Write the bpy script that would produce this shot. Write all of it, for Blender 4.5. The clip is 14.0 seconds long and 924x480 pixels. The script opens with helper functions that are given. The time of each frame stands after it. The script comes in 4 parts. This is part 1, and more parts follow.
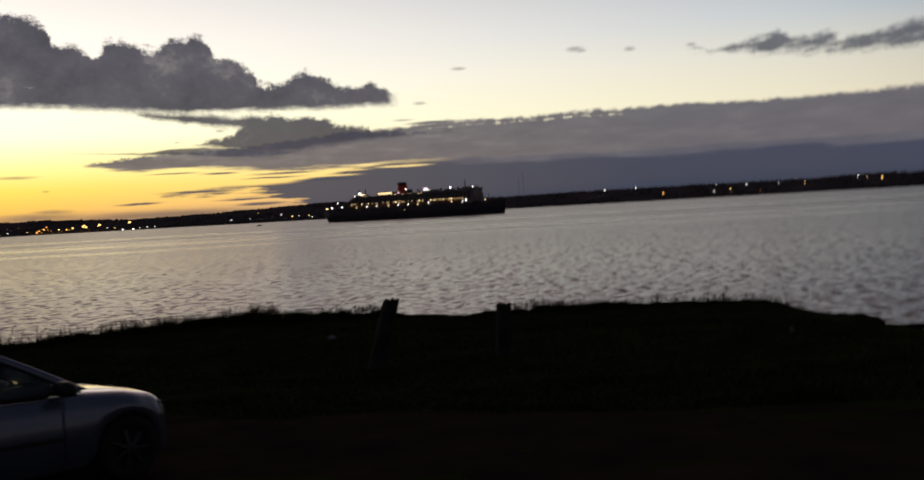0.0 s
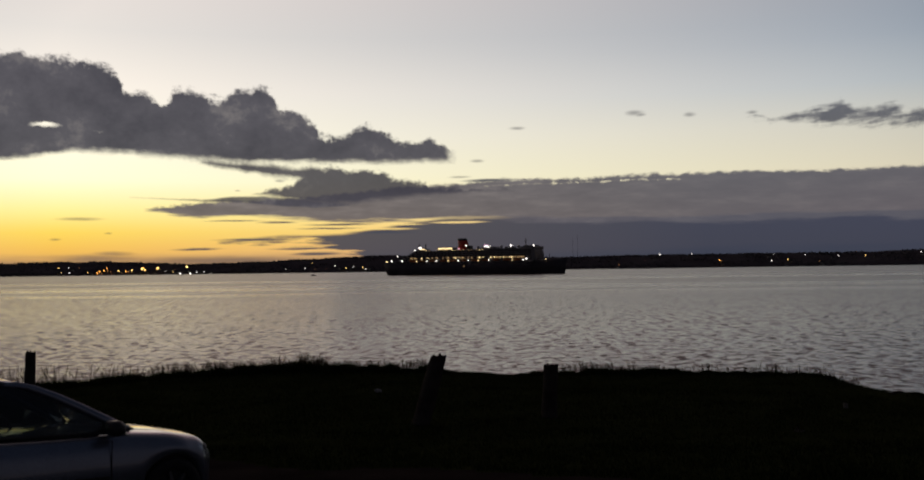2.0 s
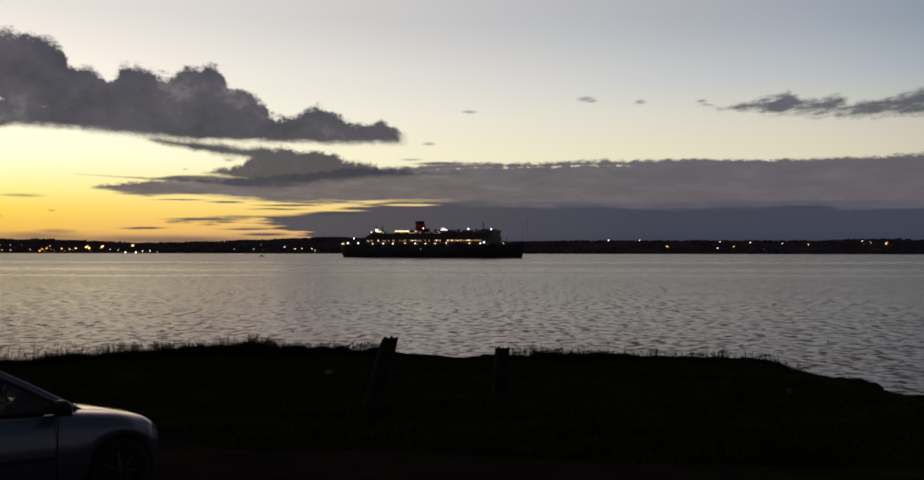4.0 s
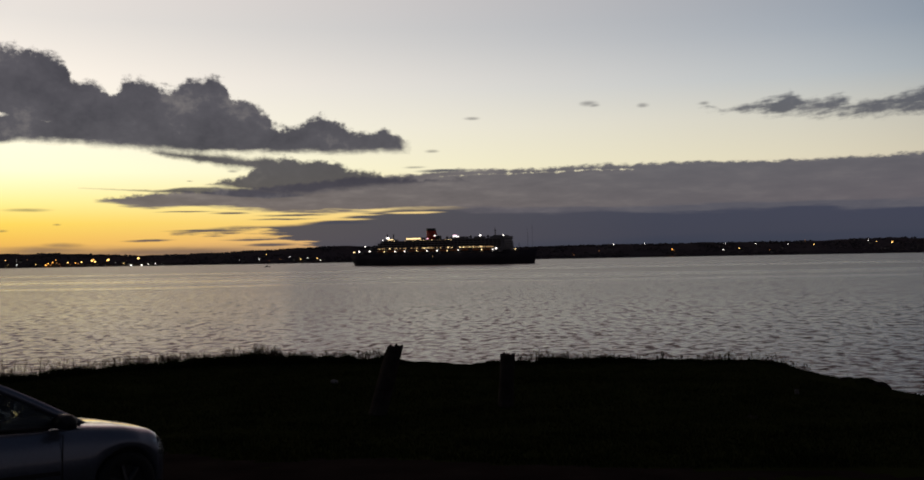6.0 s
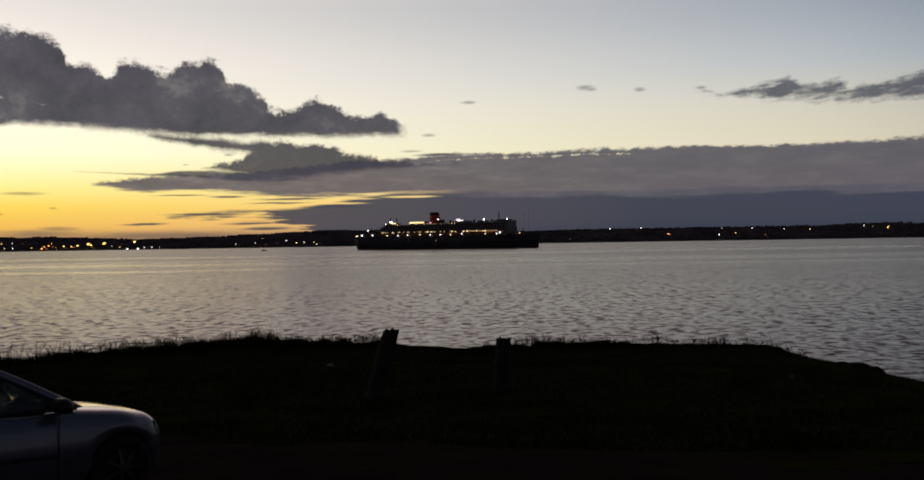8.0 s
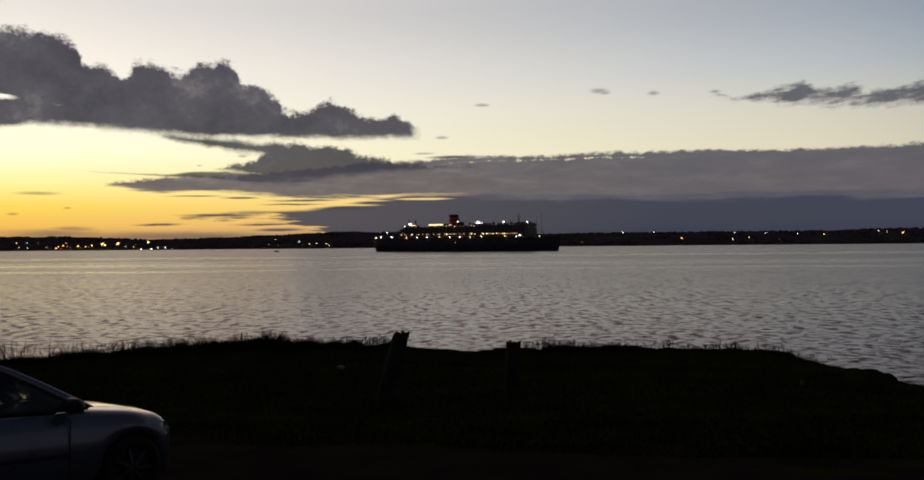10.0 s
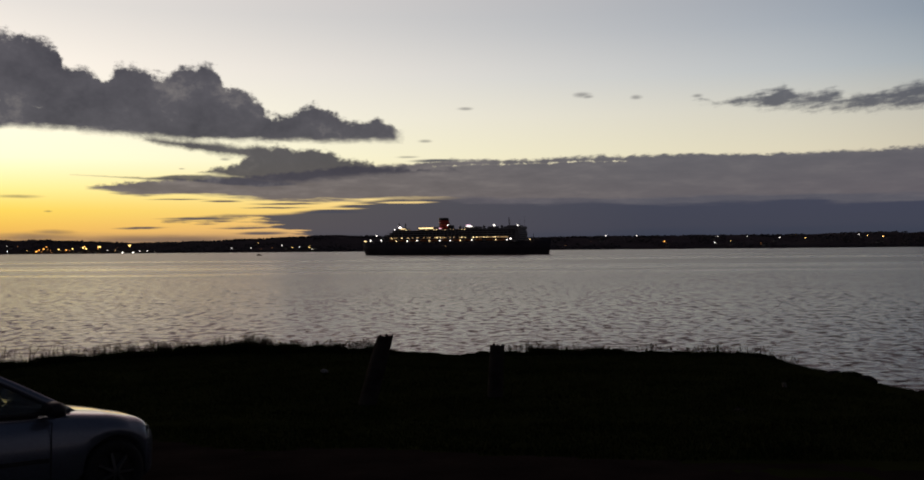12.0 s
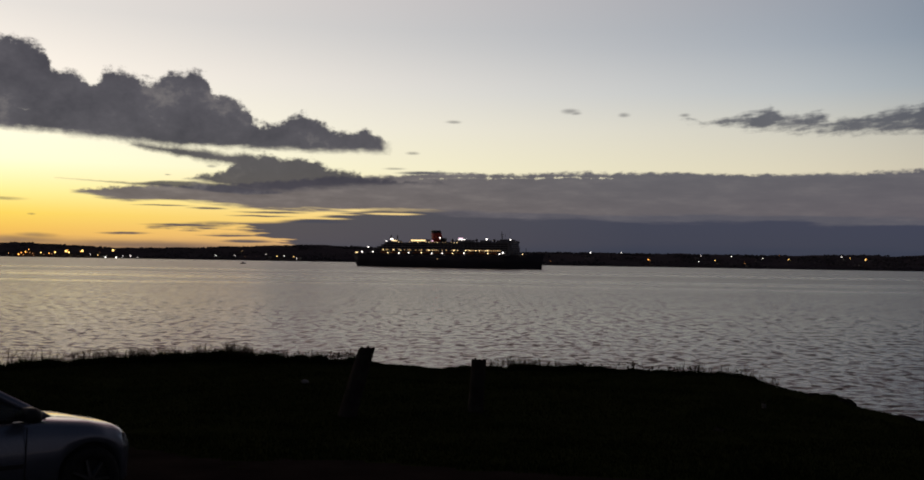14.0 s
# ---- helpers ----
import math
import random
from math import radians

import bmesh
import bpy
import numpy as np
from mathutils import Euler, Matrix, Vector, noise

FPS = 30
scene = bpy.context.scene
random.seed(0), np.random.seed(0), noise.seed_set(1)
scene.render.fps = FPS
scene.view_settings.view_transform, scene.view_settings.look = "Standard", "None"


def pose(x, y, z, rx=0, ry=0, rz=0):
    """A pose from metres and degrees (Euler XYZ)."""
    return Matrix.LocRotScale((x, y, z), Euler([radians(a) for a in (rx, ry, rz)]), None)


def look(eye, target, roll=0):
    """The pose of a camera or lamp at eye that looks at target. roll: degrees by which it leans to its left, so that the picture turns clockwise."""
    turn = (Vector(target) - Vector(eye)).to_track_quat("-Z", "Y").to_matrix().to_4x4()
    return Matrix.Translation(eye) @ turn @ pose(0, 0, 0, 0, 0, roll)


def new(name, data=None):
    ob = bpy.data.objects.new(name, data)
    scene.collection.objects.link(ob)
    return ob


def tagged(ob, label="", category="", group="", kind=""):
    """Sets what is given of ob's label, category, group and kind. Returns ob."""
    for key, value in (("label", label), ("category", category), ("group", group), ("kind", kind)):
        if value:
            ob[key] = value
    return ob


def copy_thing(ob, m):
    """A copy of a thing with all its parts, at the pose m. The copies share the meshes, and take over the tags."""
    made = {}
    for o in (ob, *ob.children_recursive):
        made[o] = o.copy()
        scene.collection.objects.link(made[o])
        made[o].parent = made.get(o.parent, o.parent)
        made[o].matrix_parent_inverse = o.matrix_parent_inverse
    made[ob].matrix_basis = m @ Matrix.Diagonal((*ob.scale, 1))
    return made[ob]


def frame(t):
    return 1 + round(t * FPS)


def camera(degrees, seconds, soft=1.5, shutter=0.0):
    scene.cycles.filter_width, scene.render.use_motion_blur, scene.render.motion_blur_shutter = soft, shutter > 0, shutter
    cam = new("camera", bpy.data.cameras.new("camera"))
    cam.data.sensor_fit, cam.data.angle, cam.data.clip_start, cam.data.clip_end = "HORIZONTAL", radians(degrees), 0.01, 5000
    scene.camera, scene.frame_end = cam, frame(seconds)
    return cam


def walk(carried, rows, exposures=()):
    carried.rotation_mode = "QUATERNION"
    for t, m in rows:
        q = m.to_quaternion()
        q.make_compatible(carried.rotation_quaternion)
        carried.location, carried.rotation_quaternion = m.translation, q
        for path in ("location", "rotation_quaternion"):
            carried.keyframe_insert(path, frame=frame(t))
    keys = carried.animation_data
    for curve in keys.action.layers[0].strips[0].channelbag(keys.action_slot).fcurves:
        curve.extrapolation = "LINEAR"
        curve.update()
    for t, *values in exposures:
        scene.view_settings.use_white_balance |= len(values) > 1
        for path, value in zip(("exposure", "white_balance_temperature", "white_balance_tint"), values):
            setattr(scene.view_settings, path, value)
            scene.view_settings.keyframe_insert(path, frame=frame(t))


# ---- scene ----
# ---- camera and its walk ----
cam = camera(49.84, 14.0, soft=1.7, shutter=0.5)
PATH = [
    (0.0, pose(-0.014, 0.071, 13.999, 88.111, 3.247, -0.190)),
    (0.3, pose(0.105, 0.041, 13.917, 89.770, 0.053, -0.648)),
    (0.5, pose(0.025, 0.067, 13.990, 90.298, 1.292, 0.206)),
    (0.8, pose(-0.096, 0.039, 13.970, 90.795, -0.282, -1.539)),
    (1.0, pose(-0.088, 0.039, 13.982, 88.267, 0.760, -1.991)),
    (1.2, pose(-0.017, 0.017, 13.977, 88.543, 0.696, 2.284)),
    (1.5, pose(-0.075, 0.023, 14.006, 92.632, 1.544, 2.344)),
    (1.7, pose(-0.051, 0.002, 14.006, 93.296, 0.545, 1.788)),
    (2.0, pose(0.024, -0.027, 14.008, 91.530, 0.811, 2.866)),
    (2.2, pose(-0.029, -0.030, 14.004, 91.129, -0.801, -0.593)),
    (2.5, pose(-0.032, 0.041, 13.998, 89.256, -0.815, -1.625)),
    (3.0, pose(-0.026, 0.042, 14.001, 89.590, -0.298, -0.968)),
    (3.5, pose(-0.040, 0.012, 13.998, 90.179, -0.294, -0.181)),
    (6.0, pose(-0.001, 0.020, 13.996, 90.933, 1.043, 0.284)),
    (6.5, pose(0.001, 0.017, 14.004, 90.762, 1.162, 0.438)),
    (7.0, pose(0.006, 0.030, 13.994, 90.255, 1.130, 0.246)),
    (9.5, pose(0.005, -0.010, 14.014, 89.953, 0.762, 0.174)),
    (10.0, pose(0.037, -0.016, 14.014, 90.173, 0.539, 0.798)),
    (10.5, pose(0.048, -0.033, 14.020, 90.261, 0.727, 1.136)),
    (11.0, pose(0.032, -0.037, 14.011, 90.483, 1.244, 1.494)),
    (11.5, pose(0.014, -0.035, 14.014, 91.079, 1.515, 0.446)),
    (12.0, pose(0.029, -0.027, 14.011, 90.368, 0.525, -0.165)),
    (12.5, pose(0.010, -0.069, 14.011, 90.441, 0.530, -1.545)),
    (12.8, pose(0.025, -0.022, 14.025, 90.588, 0.024, -0.918)),
    (13.0, pose(0.048, -0.050, 14.020, 90.762, -0.477, -2.094)),
    (13.5, pose(0.046, -0.066, 14.020, 91.062, -1.107, -1.008)),
    (14.0, pose(0.045, -0.029, 14.023, 91.131, -0.896, -1.035)),
]
walk(cam, PATH, exposures=((0.0, 0.22), (0.5, 0.08), (1.0, 0.04), (2.0, 0.0), (14.0, 0.0)))


# ---- world: dusk sky with clouds ----
class Net:
    """Short hand for building node trees."""

    def __init__(self, tree):
        self.tree = tree
        tree.nodes.clear()

    def node(self, kind, **settings):
        n = self.tree.nodes.new(kind)
        for key, value in settings.items():
            setattr(n, key, value)
        return n

    def put(self, socket, value):
        if isinstance(value, bpy.types.NodeSocket):
            self.tree.links.new(value, socket)
        elif value is not None:
            socket.default_value = value

    def math(self, op, a, b=None, c=None, clamp=False):
        n = self.node("ShaderNodeMath", operation=op, use_clamp=clamp)
        for socket, value in zip(n.inputs, (a, b, c)):
            self.put(socket, value)
        return n.outputs[0]

    def ramp(self, fac, stops, mode="LINEAR"):
        n = self.node("ShaderNodeValToRGB")
        n.color_ramp.interpolation = mode
        el = n.color_ramp.elements
        while len(el) < len(stops):
            el.new(0.5)
        for e, (p, c) in zip(el, sorted(stops, key=lambda s: s[0])):
            e.position = p
            e.color = (*c, 1) if isinstance(c, tuple) else (c, c, c, 1)
        self.put(n.inputs[0], fac)
        return n.outputs[0]

    def span(self, value, a, b, lo=0.0, hi=1.0, smooth=True):
        n = self.node("ShaderNodeMapRange", interpolation_type="SMOOTHSTEP" if smooth else "LINEAR")
        for socket, v in zip(n.inputs, (value, a, b, lo, hi)):
            self.put(socket, v)
        return n.outputs[0]

    def mix(self, fac, a, b, blend="MIX"):
        n = self.node("ShaderNodeMix", data_type="RGBA", blend_type=blend)
        self.put(n.inputs[0], fac)
        self.put(n.inputs[6], (*a, 1) if isinstance(a, tuple) else a)
        self.put(n.inputs[7], (*b, 1) if isinstance(b, tuple) else b)
        return n.outputs[2]

    def noise(self, vector, scale, detail=4.0, rough=0.55, lacunarity=2.0):
        n = self.node("ShaderNodeTexNoise")
        self.put(n.inputs["Vector"], vector)
        for key, v in (("Scale", scale), ("Detail", detail), ("Roughness", rough), ("Lacunarity", lacunarity)):
            self.put(n.inputs[key], v)
        return n.outputs[0]

    def combine(self, x, y, z=0.0):
        n = self.node("ShaderNodeCombineXYZ")
        for socket, v in zip(n.inputs, (x, y, z)):
            self.put(socket, v)
        return n.outputs[0]


def make_sky():
    world = bpy.data.worlds.new("dusk_sky")
    scene.world = world
    world.use_nodes = True
    net = Net(world.node_tree)
    m = net.math
    coord = net.node("ShaderNodeTexCoord")
    split = net.node("ShaderNodeSeparateXYZ")
    net.put(split.inputs[0], coord.outputs["Generated"])
    deg = 180 / math.pi
    az = m("MULTIPLY", m("ARCTAN2", split.outputs[0], split.outputs[1]), deg)
    el = m("MULTIPLY", m("ARCSINE", split.outputs[2]), deg)

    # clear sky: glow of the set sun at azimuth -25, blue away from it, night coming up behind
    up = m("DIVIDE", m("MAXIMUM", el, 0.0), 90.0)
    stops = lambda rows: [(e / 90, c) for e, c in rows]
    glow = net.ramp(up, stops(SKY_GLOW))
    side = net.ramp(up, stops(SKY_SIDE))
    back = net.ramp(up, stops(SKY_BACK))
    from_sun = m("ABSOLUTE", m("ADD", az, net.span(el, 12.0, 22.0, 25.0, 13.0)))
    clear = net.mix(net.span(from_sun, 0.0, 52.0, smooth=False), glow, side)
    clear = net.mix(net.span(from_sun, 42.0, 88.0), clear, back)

    def envelope(where, rows, column):
        """A curve over azimuth: elevation in degrees."""
        lo, hi = rows[0][0], rows[-1][0]
        fac = net.span(where, lo, hi, smooth=False)
        out = net.ramp(fac, [((r[0] - lo) / (hi - lo), r[column] / 20) for r in rows])
        return m("MULTIPLY", out, 20.0)

    def inside(where, rows, el_top, el_base, ease=0.6):
        """Height above the base and below the top, whichever is less, fading at both ends."""
        gap = m("MINIMUM", m("SUBTRACT", envelope(where, rows, 1), el_top), m("SUBTRACT", el_base, envelope(where, rows, 2)))
        ends = m("MINIMUM", m("SUBTRACT", where, rows[0][0]), m("SUBTRACT", rows[-1][0], where))
        return m("MINIMUM", gap, m("MULTIPLY", ends, ease))

    plane = net.combine(az, el)
    wide = net.combine(m("MULTIPLY", az, 0.22), el)
    puff = m("SUBTRACT", net.noise(plane, 0.62, 7.0, 0.62), 0.5)
    puff_x = m("SUBTRACT", net.noise(net.combine(m("ADD", az, 31.0), el, 4.0), 0.55, 6.0, 0.6), 0.5)
    streak = m("SUBTRACT", net.noise(wide, 1.1, 7.0, 0.6), 0.5)
    streak_low = m("SUBTRACT", net.noise(net.combine(m("MULTIPLY", az, 0.10), m("MULTIPLY", el, 1.2), 7.0), 1.6, 5.0, 0.6), 0.5)
    mottle = net.noise(net.combine(az, m("MULTIPLY", el, 1.3), 2.0), 0.32, 5.0, 0.55)
    mottle_fine = net.noise(wide, 1.6, 6.0, 0.62)

    crumb = m("SUBTRACT", net.noise(net.combine(m("MULTIPLY", az, 0.55), el, 5.0), 3.2, 5.0, 0.65), 0.5)

    wisp = m("SUBTRACT", net.noise(net.combine(az, m("MULTIPLY", el, 1.2), 13.0), 1.5, 5.0, 0.60), 0.5)
    ragged = m("ADD", m("MULTIPLY", wisp, 1.5), m("MULTIPLY", crumb, 0.5))

    # cumulus bank above the glow, with a rift through its thick end
    az_w = m("ADD", az, m("MULTIPLY", puff_x, 1.5))
    top_w = m("SUBTRACT", m("ADD", el, m("ADD", m("MULTIPLY", puff, 1.6), ragged)), 0.22)
    base_w = m("ADD", m("ADD", el, m("MULTIPLY", streak, 0.8)), 0.16)
    d1 = m("ADD", inside(az_w, CUMULUS, top_w, base_w), m("MULTIPLY", wisp, 0.35))

    def soft_gap(a, e, w, h, depth):
        x = m("DIVIDE", m("SUBTRACT", az_w, a), w)
        y = m("DIVIDE", m("SUBTRACT", m("ADD", el, m("MULTIPLY", wisp, 0.5)), e), h)
        return m("MULTIPLY", m("POWER", 2.718, m("MULTIPLY", m("ADD", m("MULTIPLY", x, x), m("MULTIPLY", y, y)), -1.0)), depth)

    d1 = m("SUBTRACT", m("MINIMUM", d1, 1.3), m("ADD", soft_gap(-25.6, 7.85, 1.6, 0.26, 1.35), soft_gap(-22.8, 7.62, 1.3, 0.17, 0.85)))
    # the lower bank, the strand above it and its tail
    az_l = m("ADD", az, m("MULTIPLY", puff_x, 1.2))
    d2 = m("ADD", inside(az_l, LOW_BANK, m("ADD", el, m("ADD", m("MULTIPLY", puff, 1.1), m("MULTIPLY", ragged, 0.9))), m("ADD", el, m("MULTIPLY", streak, 0.6))), m("MULTIPLY", wisp, 0.3))
    d2c = m("ADD", inside(az_l, STRAND, m("ADD", el, m("MULTIPLY", streak, 0.5)), m("ADD", el, m("MULTIPLY", streak, 0.5))), m("MULTIPLY", wisp, 0.45))
    d2 = m("MAXIMUM", d2, m("ADD", d2c, 0.14))
    d2b = inside(az, BANK_TAIL, m("ADD", el, m("MULTIPLY", streak, 0.5)), m("ADD", el, m("MULTIPLY", streak, 0.4)))
    # torn cloud in the clear sky
    d3 = inside(m("ADD", az, m("MULTIPLY", puff_x, 1.0)), RIGHT_CLOUD, m("SUBTRACT", m("ADD", el, m("MULTIPLY", puff, 0.8)), 0.06), m("ADD", m("ADD", el, m("MULTIPLY", streak, 0.6)), 0.08))
    tilt = m("SUBTRACT", net.noise(net.combine(m("MULTIPLY", az, 0.35), m("SUBTRACT", m("MULTIPLY", el, 1.6), m("MULTIPLY", az, 0.16)), 17.0), 1.5, 6.0, 0.62), 0.5)
    d3 = m("ADD", m("MINIMUM", d3, 0.50), m("ADD", m("MULTIPLY", ragged, 0.36), m("MULTIPLY", tilt, 1.3)))
    # layer cloud over the horizon
    d4 = inside(az, LAYER, m("SUBTRACT", m("ADD", el, m("ADD", m("MULTIPLY", streak, 0.5), m("MULTIPLY", crumb, 0.55))), 0.06), m("ADD", el, m("MULTIPLY", streak_low, 1.0)), 0.3)
    # thin bright slits under the broken top of the layer
    slit = m("SUBTRACT", m("ABSOLUTE", m("ADD", m("SUBTRACT", el, m("SUBTRACT", envelope(az, LAYER, 1), 0.30)), m("MULTIPLY", streak, 0.5))), m("MULTIPLY", m("MAXIMUM", m("ADD", crumb, m("MULTIPLY", streak, 0.4)), 0.0), 0.9))
    slit = m("ADD", slit, m("MULTIPLY", m("MAXIMUM", m("SUBTRACT", m("ABSOLUTE", m("SUBTRACT", az, 4.0)), 5.0), 0.0), 0.12))
    d4 = m("MINIMUM", d4, m("ADD", slit, 0.16))
    d5 = inside(m("ADD", az, m("MULTIPLY", streak_low, 7.0)), LOW_LAYER, m("ADD", el, m("MULTIPLY", streak_low, 0.8)), m("ADD", el, m("MULTIPLY", streak_low, 1.6)), 0.3)
    def ovals(rows, wobble):
        out = None
        for a, e, w, h in rows:
            x = m("DIVIDE", m("SUBTRACT", m("ADD", az, m("MULTIPLY", puff_x, 0.7)), a), w)
            y = m("DIVIDE", m("SUBTRACT", m("ADD", el, m("MULTIPLY", streak, wobble)), e), h)
            d = m("SUBTRACT", 1.0, m("SQRT", m("ADD", m("MULTIPLY", x, x), m("MULTIPLY", y, y))))
            out = d if out is None else m("MAXIMUM", out, d)
        return out

    d6 = ovals(WISPS, 0.22)
    d7 = ovals(STREAKS, 0.25)
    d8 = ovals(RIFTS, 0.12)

    # thin edges let the glow through, thick cores are dark
    body = m("ADD", m("MULTIPLY", mottle, 0.7), m("MULTIPLY", m("ADD", wisp, 0.5), 0.3))
    grey = net.ramp(body, [(0.34, CLOUD_DARK), (0.57, CLOUD_MID), (0.76, CLOUD_LIGHT)])
    mauve = net.ramp(mottle_fine, [(0.34, LAYER_DARK), (0.52, LAYER_MID), (0.68, LAYER_LIGHT)])
    away = net.span(az, -12.0, 11.0, smooth=False)
    mauve = net.mix(m("MULTIPLY", away, 0.65), mauve, LAYER_FAR)
    slate = net.mix(away, SLATE_NEAR, net.ramp(net.math("MULTIPLY", el, 0.4), [(0.0, SLATE_LOW), (1.0, SLATE_HIGH)]))
    # brown haze lying on the horizon
    sky = net.mix(m("MULTIPLY", net.span(m("ADD", el, m("MULTIPLY", streak_low, 0.9)), 1.15, 0.25), 0.72), clear, HAZE)
    sky = net.mix(m("MULTIPLY", net.span(d6, -0.1, 0.9), 0.52), sky, grey)
    sky = net.mix(m("MULTIPLY", net.span(d5, -0.03, 0.20), 0.97), sky, slate)
    sky = net.mix(m("MULTIPLY", net.span(d7, -0.05, 0.75), 0.92), sky, slate)
    sky = net.mix(m("MULTIPLY", net.span(d4, -0.02, 0.20), 0.96), sky, mauve)
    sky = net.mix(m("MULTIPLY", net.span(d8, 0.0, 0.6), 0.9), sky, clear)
    sky = net.mix(m("MULTIPLY", net.span(d2b, 0.0, 0.16), 0.9), sky, grey)
    sky = net.mix(m("MULTIPLY", net.span(d2, -0.08, 0.34), 0.95), sky, net.mix(0.55, grey, CLOUD_CORE))
    sky = net.mix(m("MULTIPLY", net.span(d3, 0.0, 0.55), 0.86), sky, net.mix(0.5, grey, slate))
    sky = net.mix(m("MULTIPLY", net.span(d1, -0.06, 0.40), 0.97), sky, grey)
    bg = net.node("ShaderNodeBackground")
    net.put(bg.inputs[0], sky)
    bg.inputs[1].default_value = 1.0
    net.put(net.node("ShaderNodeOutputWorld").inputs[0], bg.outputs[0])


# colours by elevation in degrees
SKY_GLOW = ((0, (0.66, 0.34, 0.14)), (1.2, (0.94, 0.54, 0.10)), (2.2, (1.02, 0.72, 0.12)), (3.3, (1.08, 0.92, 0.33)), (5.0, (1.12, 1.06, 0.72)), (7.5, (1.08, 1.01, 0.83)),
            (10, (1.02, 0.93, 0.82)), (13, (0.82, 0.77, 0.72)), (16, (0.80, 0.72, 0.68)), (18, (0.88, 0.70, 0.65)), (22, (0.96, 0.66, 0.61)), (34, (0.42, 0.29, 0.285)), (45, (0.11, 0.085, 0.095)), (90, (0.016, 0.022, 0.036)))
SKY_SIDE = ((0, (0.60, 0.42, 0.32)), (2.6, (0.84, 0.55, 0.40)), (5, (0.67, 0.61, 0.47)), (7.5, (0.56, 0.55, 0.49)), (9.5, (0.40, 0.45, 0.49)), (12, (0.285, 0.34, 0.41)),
            (15, (0.225, 0.265, 0.335)), (24, (0.13, 0.112, 0.135)), (45, (0.045, 0.040, 0.050)), (90, (0.016, 0.022, 0.036)))
SKY_BACK = ((0, (0.066, 0.060, 0.070)), (14, (0.049, 0.048, 0.060)), (30, (0.020, 0.023, 0.036)), (55, (0.014, 0.019, 0.032)), (90, (0.016, 0.022, 0.036)))
CLOUD_CORE = (0.055, 0.051, 0.064)
CLOUD_DARK, CLOUD_MID, CLOUD_LIGHT = (0.040, 0.040, 0.056), (0.077, 0.074, 0.092), (0.22, 0.20, 0.195)
LAYER_DARK, LAYER_MID, LAYER_LIGHT = (0.118, 0.102, 0.112), (0.150, 0.130, 0.138), (0.205, 0.178, 0.178)
HAZE = (0.20, 0.135, 0.105)
LAYER_FAR = (0.080, 0.086, 0.114)
SLATE_NEAR, SLATE_LOW, SLATE_HIGH = (0.078, 0.076, 0.093), (0.036, 0.046, 0.074), (0.032, 0.045, 0.083)
# cloud outlines: azimuth, top, base in degrees
CUMULUS = (
    (-30.99, 11.8, 5.73), (-30.85, 11.79, 5.73), (-27.81, 11.49, 6.05), (-24.03, 11.2, 6.48), (-23.01, 11.15, 6.47), (-22.0, 10.82, 6.46), (-21.48, 9.8,
    6.45), (-21.17, 9.71, 6.45), (-19.31, 9.14, 6.3), (-18.71, 9.62, 6.25), (-17.96, 9.86, 6.2), (-17.19, 9.48, 6.17), (-16.41, 9.34, 6.14), (-15.8, 9.89,
    6.11), (-15.09, 10.02, 6.08), (-13.91, 10.23, 6.07), (-13.33, 9.91, 6.06), (-12.93, 8.92, 6.06), (-12.12, 8.69, 6.06), (-11.46, 8.2, 6.07), (-10.96,
    7.6, 6.08), (-9.97, 7.42, 6.11), (-8.99, 7.69, 6.13), (-8.34, 7.97, 6.13), (-7.67, 7.9, 6.09), (-7.0, 7.53, 6.06), (-6.25, 7.08, 6.04), (-5.65, 6.94,
    6.05), (-4.58, 7.33, 6.07), (-3.96, 6.91, 6.08), (-3.27, 6.5, 6.09),
)
LOW_BANK = ((-14.8, 4.3, 4.19), (-13.7, 4.59, 4.01), (-12.9, 4.71, 3.86), (-12.2, 5.09, 3.74), (-11.6, 5.68, 3.63), (-10.3, 5.86, 3.51), (-9.0, 5.54, 3.63), (-8.3, 5.74, 3.7),
            (-7.2, 5.58, 3.81), (-6.5, 5.11, 3.87), (-5.4, 5.04, 3.96), (-4.6, 4.79, 4.01), (-3.2, 4.62, 4.10), (-1.6, 4.52, 4.24), (0.2, 4.42, 4.34))
STRAND = ((-17.5, 6.13, 6.03), (-16.7, 6.12, 5.83), (-15.0, 5.96, 5.53), (-13.7, 5.86, 5.32), (-12.4, 5.65, 5.18), (-11.4, 5.83, 4.97), (-10.5, 5.49, 4.83))
BANK_TAIL = ((-21.4, 4.1, 3.99), (-19.5, 4.04, 3.89), (-17.5, 4.0, 3.76), (-15.8, 4.15, 3.67), (-14.2, 4.17, 3.57), (-12.5, 4.06, 3.46), (-11.2, 3.87, 3.39), (-9.2, 3.72, 3.54))
